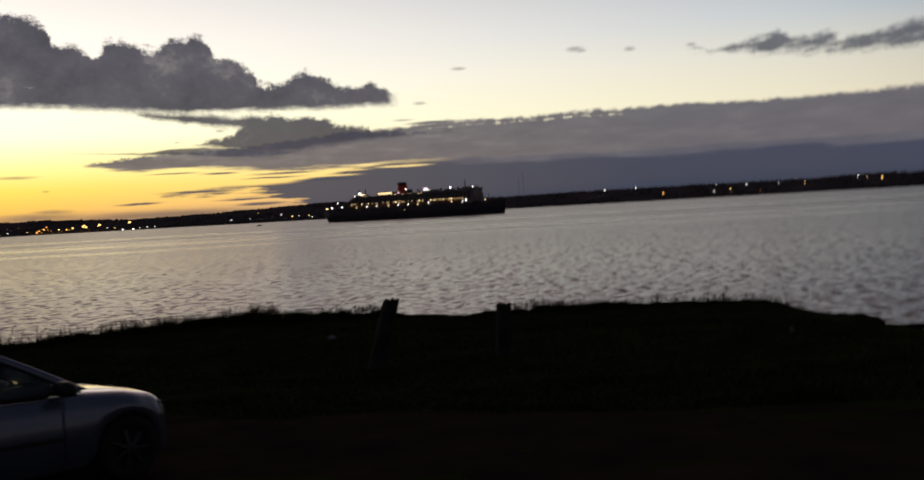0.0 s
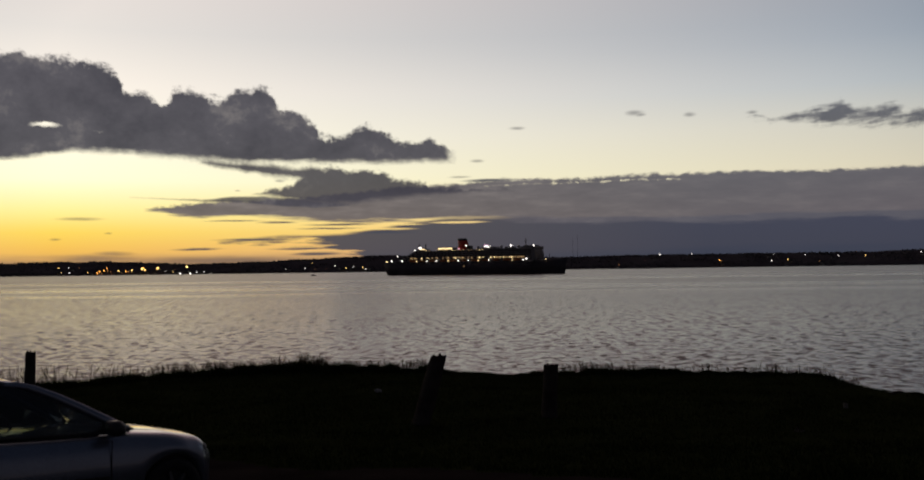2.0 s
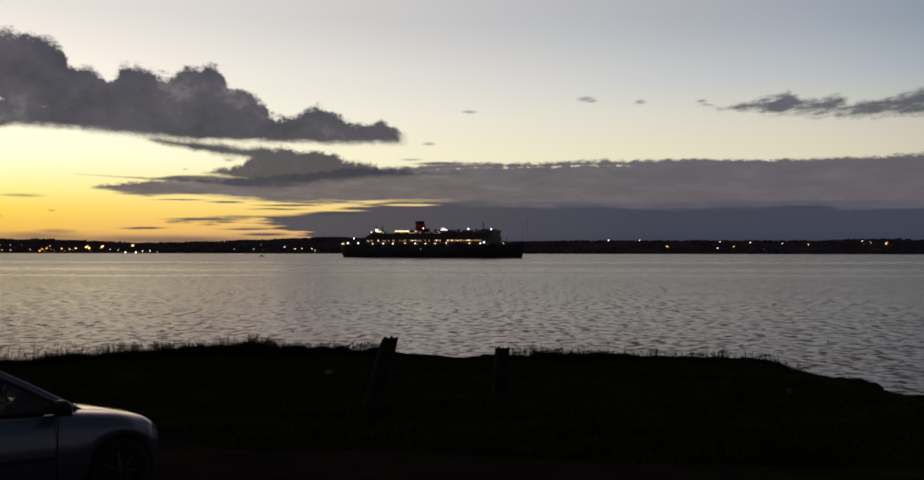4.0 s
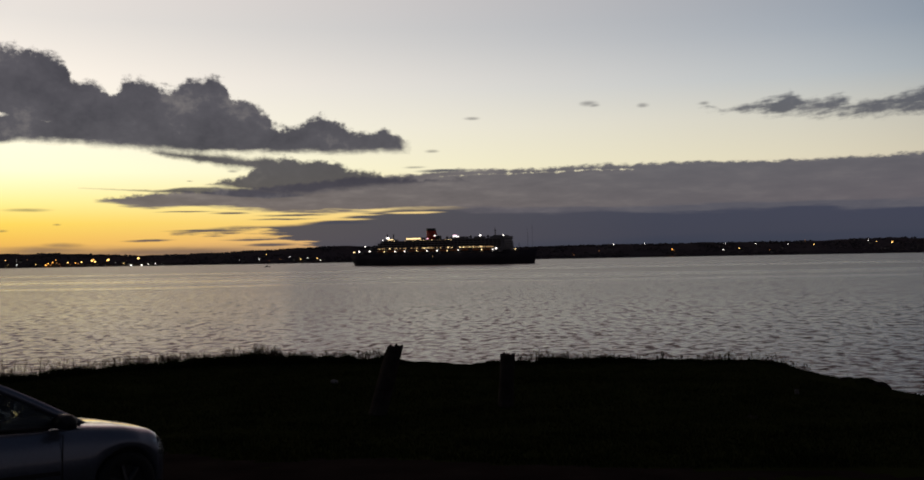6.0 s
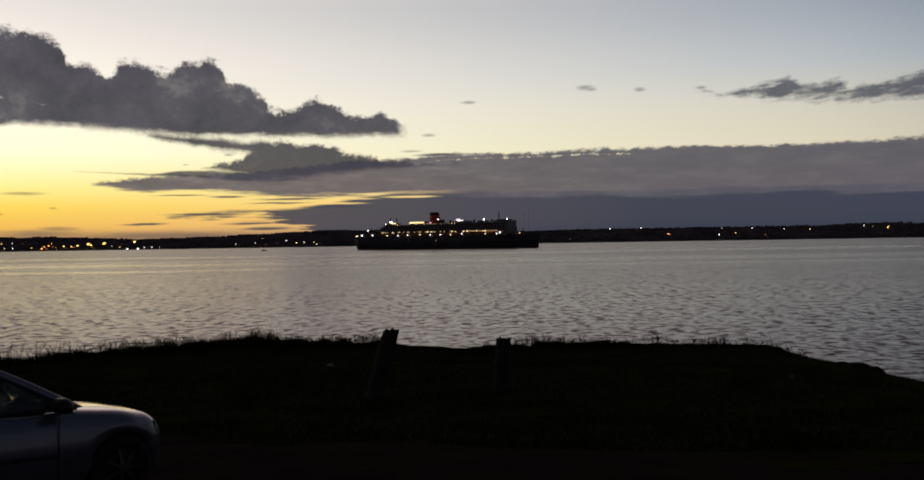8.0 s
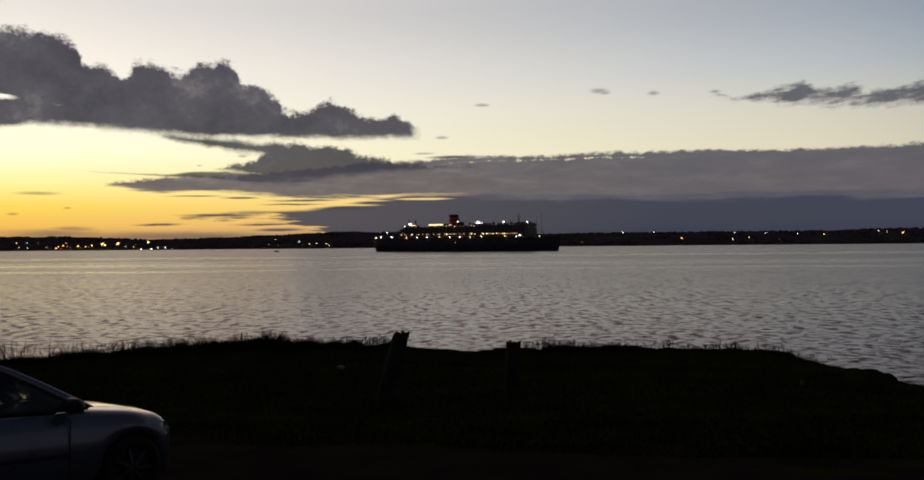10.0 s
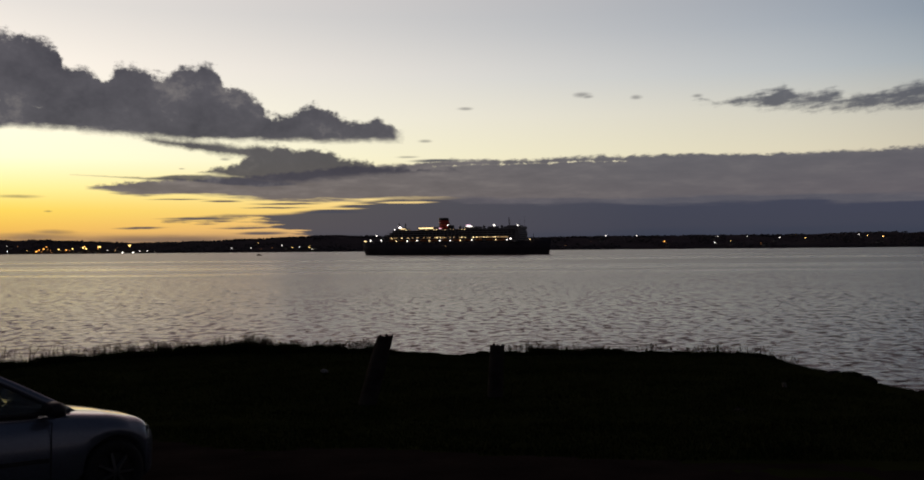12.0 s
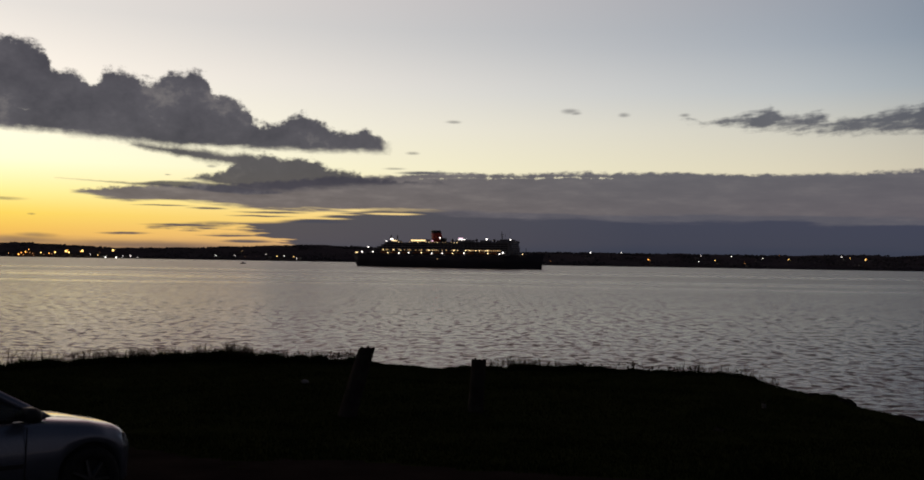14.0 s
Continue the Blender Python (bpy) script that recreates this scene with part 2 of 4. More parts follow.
RIGHT_CLOUD = (
    (13.18, 8.13, 8.0), (13.83, 8.31, 7.88), (14.31, 8.11, 7.79), (14.32, 8.1, 7.78), (14.54, 7.85, 7.65), (15.44, 8.12, 7.57), (16.4, 8.3, 7.49), (16.7,
    8.35, 7.43), (17.97, 8.58, 7.2), (18.27, 8.63, 7.19), (18.89, 8.36, 7.16), (19.81, 8.11, 7.12), (20.72, 8.45, 7.07), (21.03, 8.33, 7.06), (21.32,
    8.21, 7.05), (22.21, 7.96, 7.02), (23.09, 8.21, 6.99), (23.97, 8.23, 6.96), (25.11, 8.43, 6.92), (25.9, 8.54, 6.9), (25.91, 8.54, 6.9), (29.48, 8.75,
    6.63), (29.49, 8.75, 6.63), (34.49, 8.26, 6.86),
)
LAYER = ((-20.6, 3.40, 3.22), (-19.5, 3.54, 3.04), (-18.7, 3.66, 2.89), (-17.1, 3.80, 2.85), (-15.0, 3.86, 2.83), (-12.3, 4.0, 2.72), (-9.4, 4.3, 2.64), (-6.8, 4.6, 2.62), (-4.6, 4.72, 2.62),
         (-1.9, 4.85, 2.60), (-0.84, 4.93, 2.55), (4.93, 5.04, 2.31), (8.26, 5.1, 2.28), (17.99, 5.01, 2.19), (25.92, 5.03, 2.11), (34.49, 5.03, 1.92), (48.13, 4.59, 1.59))
LOW_LAYER = ((-15.9, 1.74, 1.62), (-14.2, 1.84, 1.52), (-12.5, 1.87, 1.47), (-10.8, 1.95, 1.22), (-9.9, 2.0, 1.02), (-8.6, 2.15, 0.70), (-7.3, 2.36, 0.40), (-6.2, 2.56, 0.1), (-4.8, 2.76, -0.4),
             (-3.3, 2.78, -0.75), (-1.2, 2.80, -0.99), (0.18, 2.85, -0.9), (8.3, 2.82, -0.89), (25.9, 2.7, -0.84), (34.5, 2.54, -0.71), (48.1, 2.28, -0.49))
# azimuth, elevation, half width, half height
WISPS = ((7.14, 8.54, 0.68, 0.20), (7.5, 8.42, 0.40, 0.12), (10.22, 8.33, 0.41, 0.17), (0.43, 7.88, 0.61, 0.13), (-1.92, 6.09, 0.54, 0.13), (-2.9, 5.15, 0.85, 0.09), (13.5, 8.28, 0.45, 0.14), (-23.9, 2.83, 1.41, 0.12),
         (-25.06, 1.75, 0.40, 0.09), (-22.5, 2.06, 0.22, 0.06), (-22.12, 0.95, 1.3, 0.17), (-23.06, 0.70, 2.6, 0.26), (-16.4, 0.54, 5.6, 0.30), (-13.2, 5.0, 0.4, 0.10), (-15.5, 4.45, 0.25, 0.06))
STREAKS = ((-17.74, 1.16, 1.7, 0.08), (-11.96, 1.15, 2.4, 0.09), (-13.34, 2.64, 1.4, 0.08), (-9.77, 2.49, 2.4, 0.09), (-11.22, 0.83, 1.9, 0.12), (-7.48, 2.03, 2.4, 0.13), (-14.5, 1.67, 2.8, 0.09), (-15.8, 2.75, 2.0, 0.05), (-10.4, 2.28, 2.2, 0.06), (-1.2, 4.92, 2.0, 0.12))
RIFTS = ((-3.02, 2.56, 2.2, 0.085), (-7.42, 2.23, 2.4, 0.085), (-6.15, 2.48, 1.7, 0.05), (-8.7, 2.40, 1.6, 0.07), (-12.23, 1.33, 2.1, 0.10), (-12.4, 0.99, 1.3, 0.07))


make_sky()

# the last daylight, wide and weak, from the side of the set sun
sun = new("sun", bpy.data.lights.new("sun", "SUN"))
sun.data.energy, sun.data.angle, sun.data.color = 0.04, radians(25), (1.0, 0.72, 0.42)
sun.matrix_world = look((0, 0, 0), (25.0, -60.0, -6.0))


# ---- materials ----
def surface(name, dark, light, scale=4.0, rough=0.8, metal=0.0, bump=0.3, fine=40.0, coat=0.0, specular=0.5, glow=None, per_piece=0.0):
    """A surface with mottling at two scales and a fine relief."""
    mat = bpy.data.materials.new(name)
    mat.use_nodes = True
    net = Net(mat.node_tree)
    at = net.node("ShaderNodeTexCoord").outputs["Object"]
    big = net.noise(at, scale, 5.0, 0.6)
    small = net.noise(at, fine, 4.0, 0.6)
    fac = net.math("ADD", net.math("MULTIPLY", big, 0.65), net.math("MULTIPLY", small, 0.35))
    colour = net.ramp(fac, [(0.36, dark), (0.64, light)])
    if per_piece:
        info = net.node("ShaderNodeNewGeometry").outputs["Random Per Island"]
        colour = net.mix(1.0, colour, net.ramp(info, [(0.0, 1.0 - per_piece), (1.0, 1.0 + per_piece)]), "MULTIPLY")
    bsdf = net.node("ShaderNodeBsdfPrincipled")
    net.put(bsdf.inputs["Base Color"], colour)
    net.put(bsdf.inputs["Roughness"], net.span(small, 0.3, 0.7, max(rough - 0.08, 0.02), min(rough + 0.08, 1.0)))
    bsdf.inputs["Metallic"].default_value = metal
    bsdf.inputs["Coat Weight"].default_value = coat
    bsdf.inputs["Coat Roughness"].default_value = 0.06
    bsdf.inputs["Specular IOR Level"].default_value = specular
    if glow:
        bsdf.inputs["Emission Color"].default_value = (*glow[0], 1)
        bsdf.inputs["Emission Strength"].default_value = glow[1]
    if bump:
        b = net.node("ShaderNodeBump")
        b.inputs["Strength"].default_value = bump
        b.inputs["Distance"].default_value = 0.02
        net.put(b.inputs["Height"], fac)
        net.put(bsdf.inputs["Normal"], b.outputs[0])
    net.put(net.node("ShaderNodeOutputMaterial").inputs[0], bsdf.outputs[0])
    return mat


def glass(name, tint, rough=0.02):
    mat = bpy.data.materials.new(name)
    mat.use_nodes = True
    net = Net(mat.node_tree)
    bsdf = net.node("ShaderNodeBsdfPrincipled")
    bsdf.inputs["Base Color"].default_value = (*tint, 1)
    bsdf.inputs["Transmission Weight"].default_value = 1.0
    bsdf.inputs["Roughness"].default_value = rough
    bsdf.inputs["IOR"].default_value = 1.45
    net.put(net.node("ShaderNodeOutputMaterial").inputs[0], bsdf.outputs[0])
    return mat


def water_surface():
    mat = bpy.data.materials.new("sea_water")
    mat.use_nodes = True
    net = Net(mat.node_tree)
    m = net.math
    split = net.node("ShaderNodeSeparateXYZ")
    net.put(split.inputs[0], net.node("ShaderNodeTexCoord").outputs["Object"])
    x, y = split.outputs[0], split.outputs[1]
    # ripple slopes: short-crested wavelets lying across the breeze, lengthening offshore
    run = m("MULTIPLY", m("LOGARITHM", m("MAXIMUM", y, 20.0), 2.71828), 60.0)
    ripple = net.noise(net.combine(m("MULTIPLY", x, 0.48), run, 3.0), 1.0, 3.0, 0.64)
    swell = net.noise(net.combine(m("MULTIPLY", x, 0.07), m("MULTIPLY", run, 0.16), 8.0), 1.0, 3.0, 0.6)
    cross = net.noise(net.combine(m("MULTIPLY", x, 0.8), run, 12.0), 1.0, 2.0, 0.5)
    near = net.span(y, 110.0, 800.0, 1.0, 0.45, False)
    crest = m("ADD", ripple, m("MULTIPLY", m("SUBTRACT", swell, 0.5), 0.14))
    steep = net.span(crest, 0.50, 0.68, smooth=False)
    lean_y = m("MULTIPLY", m("SUBTRACT", net.span(y, 120.0, 420.0, -0.03, 0.02, False), m("MULTIPLY", steep, 0.33)), near)
    lean_x = m("MULTIPLY", m("SUBTRACT", cross, 0.5), m("MULTIPLY", near, 0.14))
    # slicks and calmer lanes, long and lying across the view
    lane = net.noise(net.combine(m("MULTIPLY", x, 0.0012), m("MULTIPLY", y, 0.009), 2.0), 1.0, 3.0, 0.5)
    calm = m("MULTIPLY", net.span(lane, 0.50, 0.68), net.span(y, 380.0, 700.0))
    normal = net.node("ShaderNodeVectorMath", operation="ADD")
    net.put(normal.inputs[0], net.node("ShaderNodeNewGeometry").outputs["Normal"])
    net.put(normal.inputs[1], net.combine(lean_x, lean_y, 0.0))
    unit = net.node("ShaderNodeVectorMath", operation="NORMALIZE")
    net.put(unit.inputs[0], normal.outputs[0])
    bsdf = net.node("ShaderNodeBsdfPrincipled")
    net.put(bsdf.inputs["Base Color"], net.ramp(lane, [(0.3, (0.026, 0.018, 0.016)), (0.7, (0.036, 0.025, 0.022))]))
    # windy lanes stand out against smoother water beyond them
    drift = m("ADD", y, m("MULTIPLY", m("SUBTRACT", net.noise(net.combine(m("MULTIPLY", x, 0.004), m("MULTIPLY", y, 0.001), 5.0), 1.0, 3.0, 0.5), 0.5), 130.0))

    def wind_lane(at, wide):
        q = m("DIVIDE", m("SUBTRACT", drift, at), wide)
        return m("POWER", 2.718, m("MULTIPLY", m("MULTIPLY", q, q), -1.0))

    lanes = m("ADD", wind_lane(540.0, 16.0), m("ADD", wind_lane(690.0, 40.0), wind_lane(1080.0, 70.0)))
    rough = net.span(y, 150.0, 620.0, 0.22, 0.28, False)
    rough = m("ADD", rough, m("MULTIPLY", net.span(y, 700.0, 900.0), 0.03))
    rough = m("ADD", rough, m("MULTIPLY", m("MINIMUM", lanes, 1.0), -0.09))
    rough = m("ADD", rough, m("MULTIPLY", calm, -0.05))
    net.put(bsdf.inputs["Roughness"], rough)
    bsdf.inputs["IOR"].default_value = 1.333
    net.put(bsdf.inputs["Normal"], unit.outputs[0])
    net.put(net.node("ShaderNodeOutputMaterial").inputs[0], bsdf.outputs[0])
    return mat


WATER = water_surface()
TURF = surface("turf", (0.017, 0.021, 0.007), (0.033, 0.038, 0.013), 0.6, 0.95, bump=0.8, fine=18.0, specular=0.0)
EARTH = surface("cliff_earth", (0.05, 0.035, 0.025), (0.11, 0.075, 0.05), 0.8, 0.95, bump=0.9, fine=9.0, specular=0.0)
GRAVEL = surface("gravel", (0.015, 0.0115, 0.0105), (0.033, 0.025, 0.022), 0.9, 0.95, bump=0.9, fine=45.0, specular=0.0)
BLADES = surface("grass_blades", (0.016, 0.021, 0.006), (0.030, 0.037, 0.011), 1.2, 0.95, bump=0.0, fine=20.0, specular=0.0)
STALKS = surface("dry_stalks", (0.040, 0.028, 0.015), (0.075, 0.052, 0.030), 2.0, 0.9, bump=0.0, fine=30.0, specular=0.0)
WEATHERED = surface("weathered_wood", (0.030, 0.025, 0.021), (0.075, 0.064, 0.055), 3.0, 0.95, bump=0.9, fine=55.0, specular=0.0)
ROCK = surface("dark_rock", (0.020, 0.016, 0.014), (0.046, 0.038, 0.033), 3.0, 0.95, bump=0.8, fine=20.0, specular=0.0)
STONE = surface("pale_stone", (0.16, 0.15, 0.145), (0.30, 0.29, 0.28), 6.0, 0.9, bump=0.5, specular=0.1)
SHORE = surface("far_land", (0.065, 0.055, 0.060), (0.10, 0.088, 0.092), 0.006, 0.95, bump=0.0, fine=0.05, specular=0.0)
WOODS = surface("far_woods", (0.085, 0.076, 0.078), (0.13, 0.118, 0.112), 0.02, 0.95, bump=0.0, fine=0.2, specular=0.0, per_piece=0.3)
HULL = surface("hull_paint", (0.055, 0.046, 0.054), (0.080, 0.068, 0.076), 0.05, 0.6, bump=0.05, fine=0.6, specular=0.2)
WHITE = surface("ship_white", (0.22, 0.205, 0.205), (0.30, 0.285, 0.28), 0.05, 0.5, bump=0.05, fine=0.8, specular=0.2)
SHIP_RED = surface("funnel_red", (0.60, 0.065, 0.036), (0.72, 0.085, 0.046), 0.2, 0.5, bump=0.05, fine=1.0)
SHIP_BLACK = surface("funnel_black", (0.012, 0.012, 0.013), (0.02, 0.02, 0.022), 0.2, 0.5, bump=0.05)
CABIN_GLASS = surface("dark_ports", (0.015, 0.016, 0.02), (0.03, 0.03, 0.035), 0.3, 0.15, bump=0.0)
ORANGE_BOAT = surface("lifeboat_orange", (0.40, 0.12, 0.03), (0.52, 0.17, 0.05), 0.5, 0.5, bump=0.05)
PALE_WALL = surface("house_wall", (0.16, 0.15, 0.14), (0.24, 0.23, 0.21), 0.3, 0.9, bump=0.1, fine=3.0)
DARK_ROOF = surface("house_roof", (0.02, 0.02, 0.02), (0.04, 0.038, 0.036), 0.4, 0.9, bump=0.2, fine=4.0)
PALE_WOOD = surface("pale_wood", (0.10, 0.092, 0.085), (0.19, 0.175, 0.16), 3.0, 0.95, bump=0.6, fine=50.0, specular=0.0)
PAINT = surface("silver_paint", (0.16, 0.185, 0.24), (0.21, 0.24, 0.30), 1.5, 0.26, metal=0.6, bump=0.01, fine=300.0, coat=1.0)
TRIM = surface("black_trim", (0.010, 0.010, 0.011), (0.020, 0.020, 0.021), 8.0, 0.55, bump=0.1)
TYRE = surface("tyre_rubber", (0.012, 0.012, 0.012), (0.025, 0.024, 0.023), 12.0, 0.85, bump=0.3)
ALLOY = surface("alloy_wheel", (0.07, 0.072, 0.075), (0.13, 0.132, 0.135), 6.0, 0.4, metal=0.9, bump=0.05)
SEAT = surface("seat_cloth", (0.020, 0.020, 0.022), (0.035, 0.035, 0.038), 10.0, 0.9, bump=0.2)
PANE = glass("car_glass", (0.30, 0.34, 0.33))
LENS = glass("lamp_lens", (0.85, 0.87, 0.90), 0.05)


def lamp_glow(name, colour, strength):
    return surface(name, (0.5, 0.5, 0.48), (0.6, 0.6, 0.58), 1.0, 0.5, bump=0.0, glow=(colour, strength))


WARM_LIGHT = lamp_glow("warm_lamp", (1.0, 0.72, 0.34), 2.2)
AMBER_LIGHT = lamp_glow("sodium_lamp", (1.0, 0.42, 0.07), 3.0)
TOWN_LIGHT = lamp_glow("town_lamp", (1.0, 0.62, 0.18), 3.2)
DIM_AMBER = lamp_glow("dim_sodium_lamp", (1.0, 0.38, 0.10), 0.6)
WHITE_LIGHT = lamp_glow("white_lamp", (1.0, 0.93, 0.86), 3.0)
PINK_LIGHT = lamp_glow("pink_lamp", (1.0, 0.62, 0.80), 1.5)
DIM_WARM = lamp_glow("dim_warm_lamp", (1.0, 0.60, 0.25), 0.55)


# ---- mesh helpers ----
def mesh_of(name, verts, faces, material, smooth=False):
    me = bpy.data.meshes.new(name)
    me.from_pydata([tuple(map(float, v)) for v in verts], [], faces)
    me.materials.append(material)
    if smooth:
        me.polygons.foreach_set("use_smooth", [True] * len(me.polygons))
    me.update()
    return me


def part(name, bm, material, parent=None, label="", smooth=False):
    """Links a bmesh as one mesh object under a thing or a part."""
    me = bpy.data.meshes.new(name)
    bmesh.ops.recalc_face_normals(bm, faces=bm.faces)
    bm.to_mesh(me)
    bm.free()
    me.materials.append(material)
    if smooth:
        me.polygons.foreach_set("use_smooth", [True] * len(me.polygons))
    ob = new(name, me)
    ob.parent = parent
    if label:
        tagged(ob, label)
    return ob


def thing(name, m, label, category, group="", kind=""):
    ob = new(name)
    ob.matrix_basis = m
    return tagged(ob, label, category, group, kind)


def box(x0, x1, y0, y1, z0, z1, bevel=0.0, bm=None):
    bm = bm or bmesh.new()
    made = bmesh.ops.create_cube(bm, size=1.0, matrix=Matrix.LocRotScale(
        ((x0 + x1) / 2, (y0 + y1) / 2, (z0 + z1) / 2), None, (x1 - x0, y1 - y0, z1 - z0)))
    if bevel:
        edges = list({e for v in made["verts"] for e in v.link_edges})
        bmesh.ops.bevel(bm, geom=edges, offset=bevel, segments=2, affect="EDGES")
    return bm


def rod(a, b, r0, r1=None, sides=10, bm=None):
    """A tapered round bar from a to b."""
    bm = bm or bmesh.new()
    a, b = Vector(a), Vector(b)
    turn = (b - a).to_track_quat("Z", "Y").to_matrix().to_4x4()
    bmesh.ops.create_cone(bm, cap_ends=True, segments=sides, radius1=r0, radius2=r0 if r1 is None else r1, depth=(b - a).length,
                          matrix=Matrix.Translation((a + b) / 2) @ turn)
    return bm


def loft(rings, closed=True, caps=True):
    """Skin over rings of equal count."""
    bm = bmesh.new()
    rows = [[bm.verts.new(p) for p in ring] for ring in rings]
    n = len(rows[0])
    for a, b in zip(rows, rows[1:]):
        for i in range(n if closed else n - 1):
            j = (i + 1) % n
            bm.faces.new((a[i], a[j], b[j], b[i]))
    if caps and closed:
        bm.faces.new(rows[0][::-1])
        bm.faces.new(rows[-1])
    return bm


def blob(at, size, bm=None, sub=1):
    bm = bm or bmesh.new()
    bmesh.ops.create_icosphere(bm, subdivisions=sub, radius=1.0, matrix=Matrix.LocRotScale(at, None, size))
    return bm


# ---- headland, sea, far shore ----
EDGE = ((-140, 60), (-60, 33), (-30, 25), (-18, 24.2), (-11.3, 25.6), (-8.5, 28.0), (-6.2, 28.8), (-3.0, 28.4), (0.0, 27.4), (2.0, 28.0), (4.2, 27.6),
        (6.5, 26.6), (7.6, 25.0), (8.05, 23.6), (8.5, 21.8), (9.0, 19.6), (10.0, 17.4), (13, 15), (22, 10), (60, 2), (140, -30))
GROUND = 11.0


def edge_y(x):
    for (x0, y0), (x1, y1) in zip(EDGE, EDGE[1:]):
        if x <= x1:
            return y0 + (y1 - y0) * (x - x0) / (x1 - x0) + 0.35 * noise.noise((x * 0.9, 3.1, 0)) + 0.12 * noise.noise((x * 3.3, 8.1, 0))
    return EDGE[-1][1]


def ground_z(x, y):
    z = GROUND + 0.065 * min(max(17.0 - y, 0.0), 14.0) + 0.09 * noise.noise((x * 0.22, y * 0.22, 1.0)) + 0.03 * noise.noise((x * 0.9, y * 0.9, 5.0))
    z += 0.16 * math.exp(-((x - 8.7) / 0.45) ** 2 - ((y - 21.4) / 0.5) ** 2)
    z += 0.08 * math.exp(-((x - 7.3) / 0.9) ** 2 - ((y - 24.8) / 1.6) ** 2)
    gap = edge_y(x) - y
    if gap < 2.2:
        z += 0.10 * math.sin(gap / 2.2 * math.pi) * max(gap, 0) ** 0.3 + 0.05 * noise.noise((x * 2.2, y * 2.2, 9.0))
    return z


def make_ground():
    xs = np.concatenate([np.linspace(-140, -20, 40)[:-1], np.arange(-20, 16, 0.16), np.linspace(16, 140, 40)])
    inner = np.concatenate([np.linspace(0, 1, 60)[:-1] * 0.80, np.linspace(0.80, 1, 40)])
    verts, faces = [], []
    for x in xs:
        ye = edge_y(x)
        for k in inner:
            y = -90 + (ye + 90) * (1 - (1 - k) ** 1.6)
            verts.append((x, y, ground_z(x, y)))
        for out, z in ((0.10, 10.7), (0.05, 10.2), (0.7, 8.5), (1.0, 6.0), (2.2, 3.5), (3.0, 1.0), (5.0, -2.0)):
            verts.append((x + 0.3 * noise.noise((x, z, 2.0)), ye + out + 0.5 * noise.noise((x * 0.7, z * 0.8, 4.0)) * (out > 0.5), z))
    n = len(inner) + 7
    for i in range(len(xs) - 1):
        for j in range(n - 1):
            a = i * n + j
            faces.append((a, a + n, a + n + 1, a + 1))
    me = mesh_of("ground", verts, faces, TURF, True)
    me.materials.append(EARTH)
    for p in me.polygons:
        if (p.index % (n - 1)) >= len(inner) + 1:
            p.material_index = 1
    tagged(new("ground", me), "dark grassy headland ending at a low earth cliff over the sea", "ground", kind="structure")

    # gravel lot where the car stands, a little lower at its rim
    xs, ys = np.arange(-16, 7.01, 0.25), np.arange(-12, 16.01, 0.25)
    verts, faces, keep = [], [], {}
    for i, x in enumerate(xs):
        for j, y in enumerate(ys):
            rim = 15.2 - 0.30 * (x + 6) + 0.5 * noise.noise((x * 0.5, y * 0.3, 2)) + 0.2 * noise.noise((x * 2, y * 2, 2))
            if y < rim and x < 6.6 + 0.5 * noise.noise((y * 0.6, 1, 7)):
                keep[i, j] = len(verts)
                verts.append((x, y, ground_z(x, y) + 0.012 + 0.01 * noise.noise((x * 3, y * 3, 6))))
    for i, j in list(keep):
        quad = [(i, j), (i + 1, j), (i + 1, j + 1), (i, j + 1)]
        if all(q in keep for q in quad):
            faces.append(tuple(keep[q] for q in quad))
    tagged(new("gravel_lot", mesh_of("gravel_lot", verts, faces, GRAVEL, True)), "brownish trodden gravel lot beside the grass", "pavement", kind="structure")


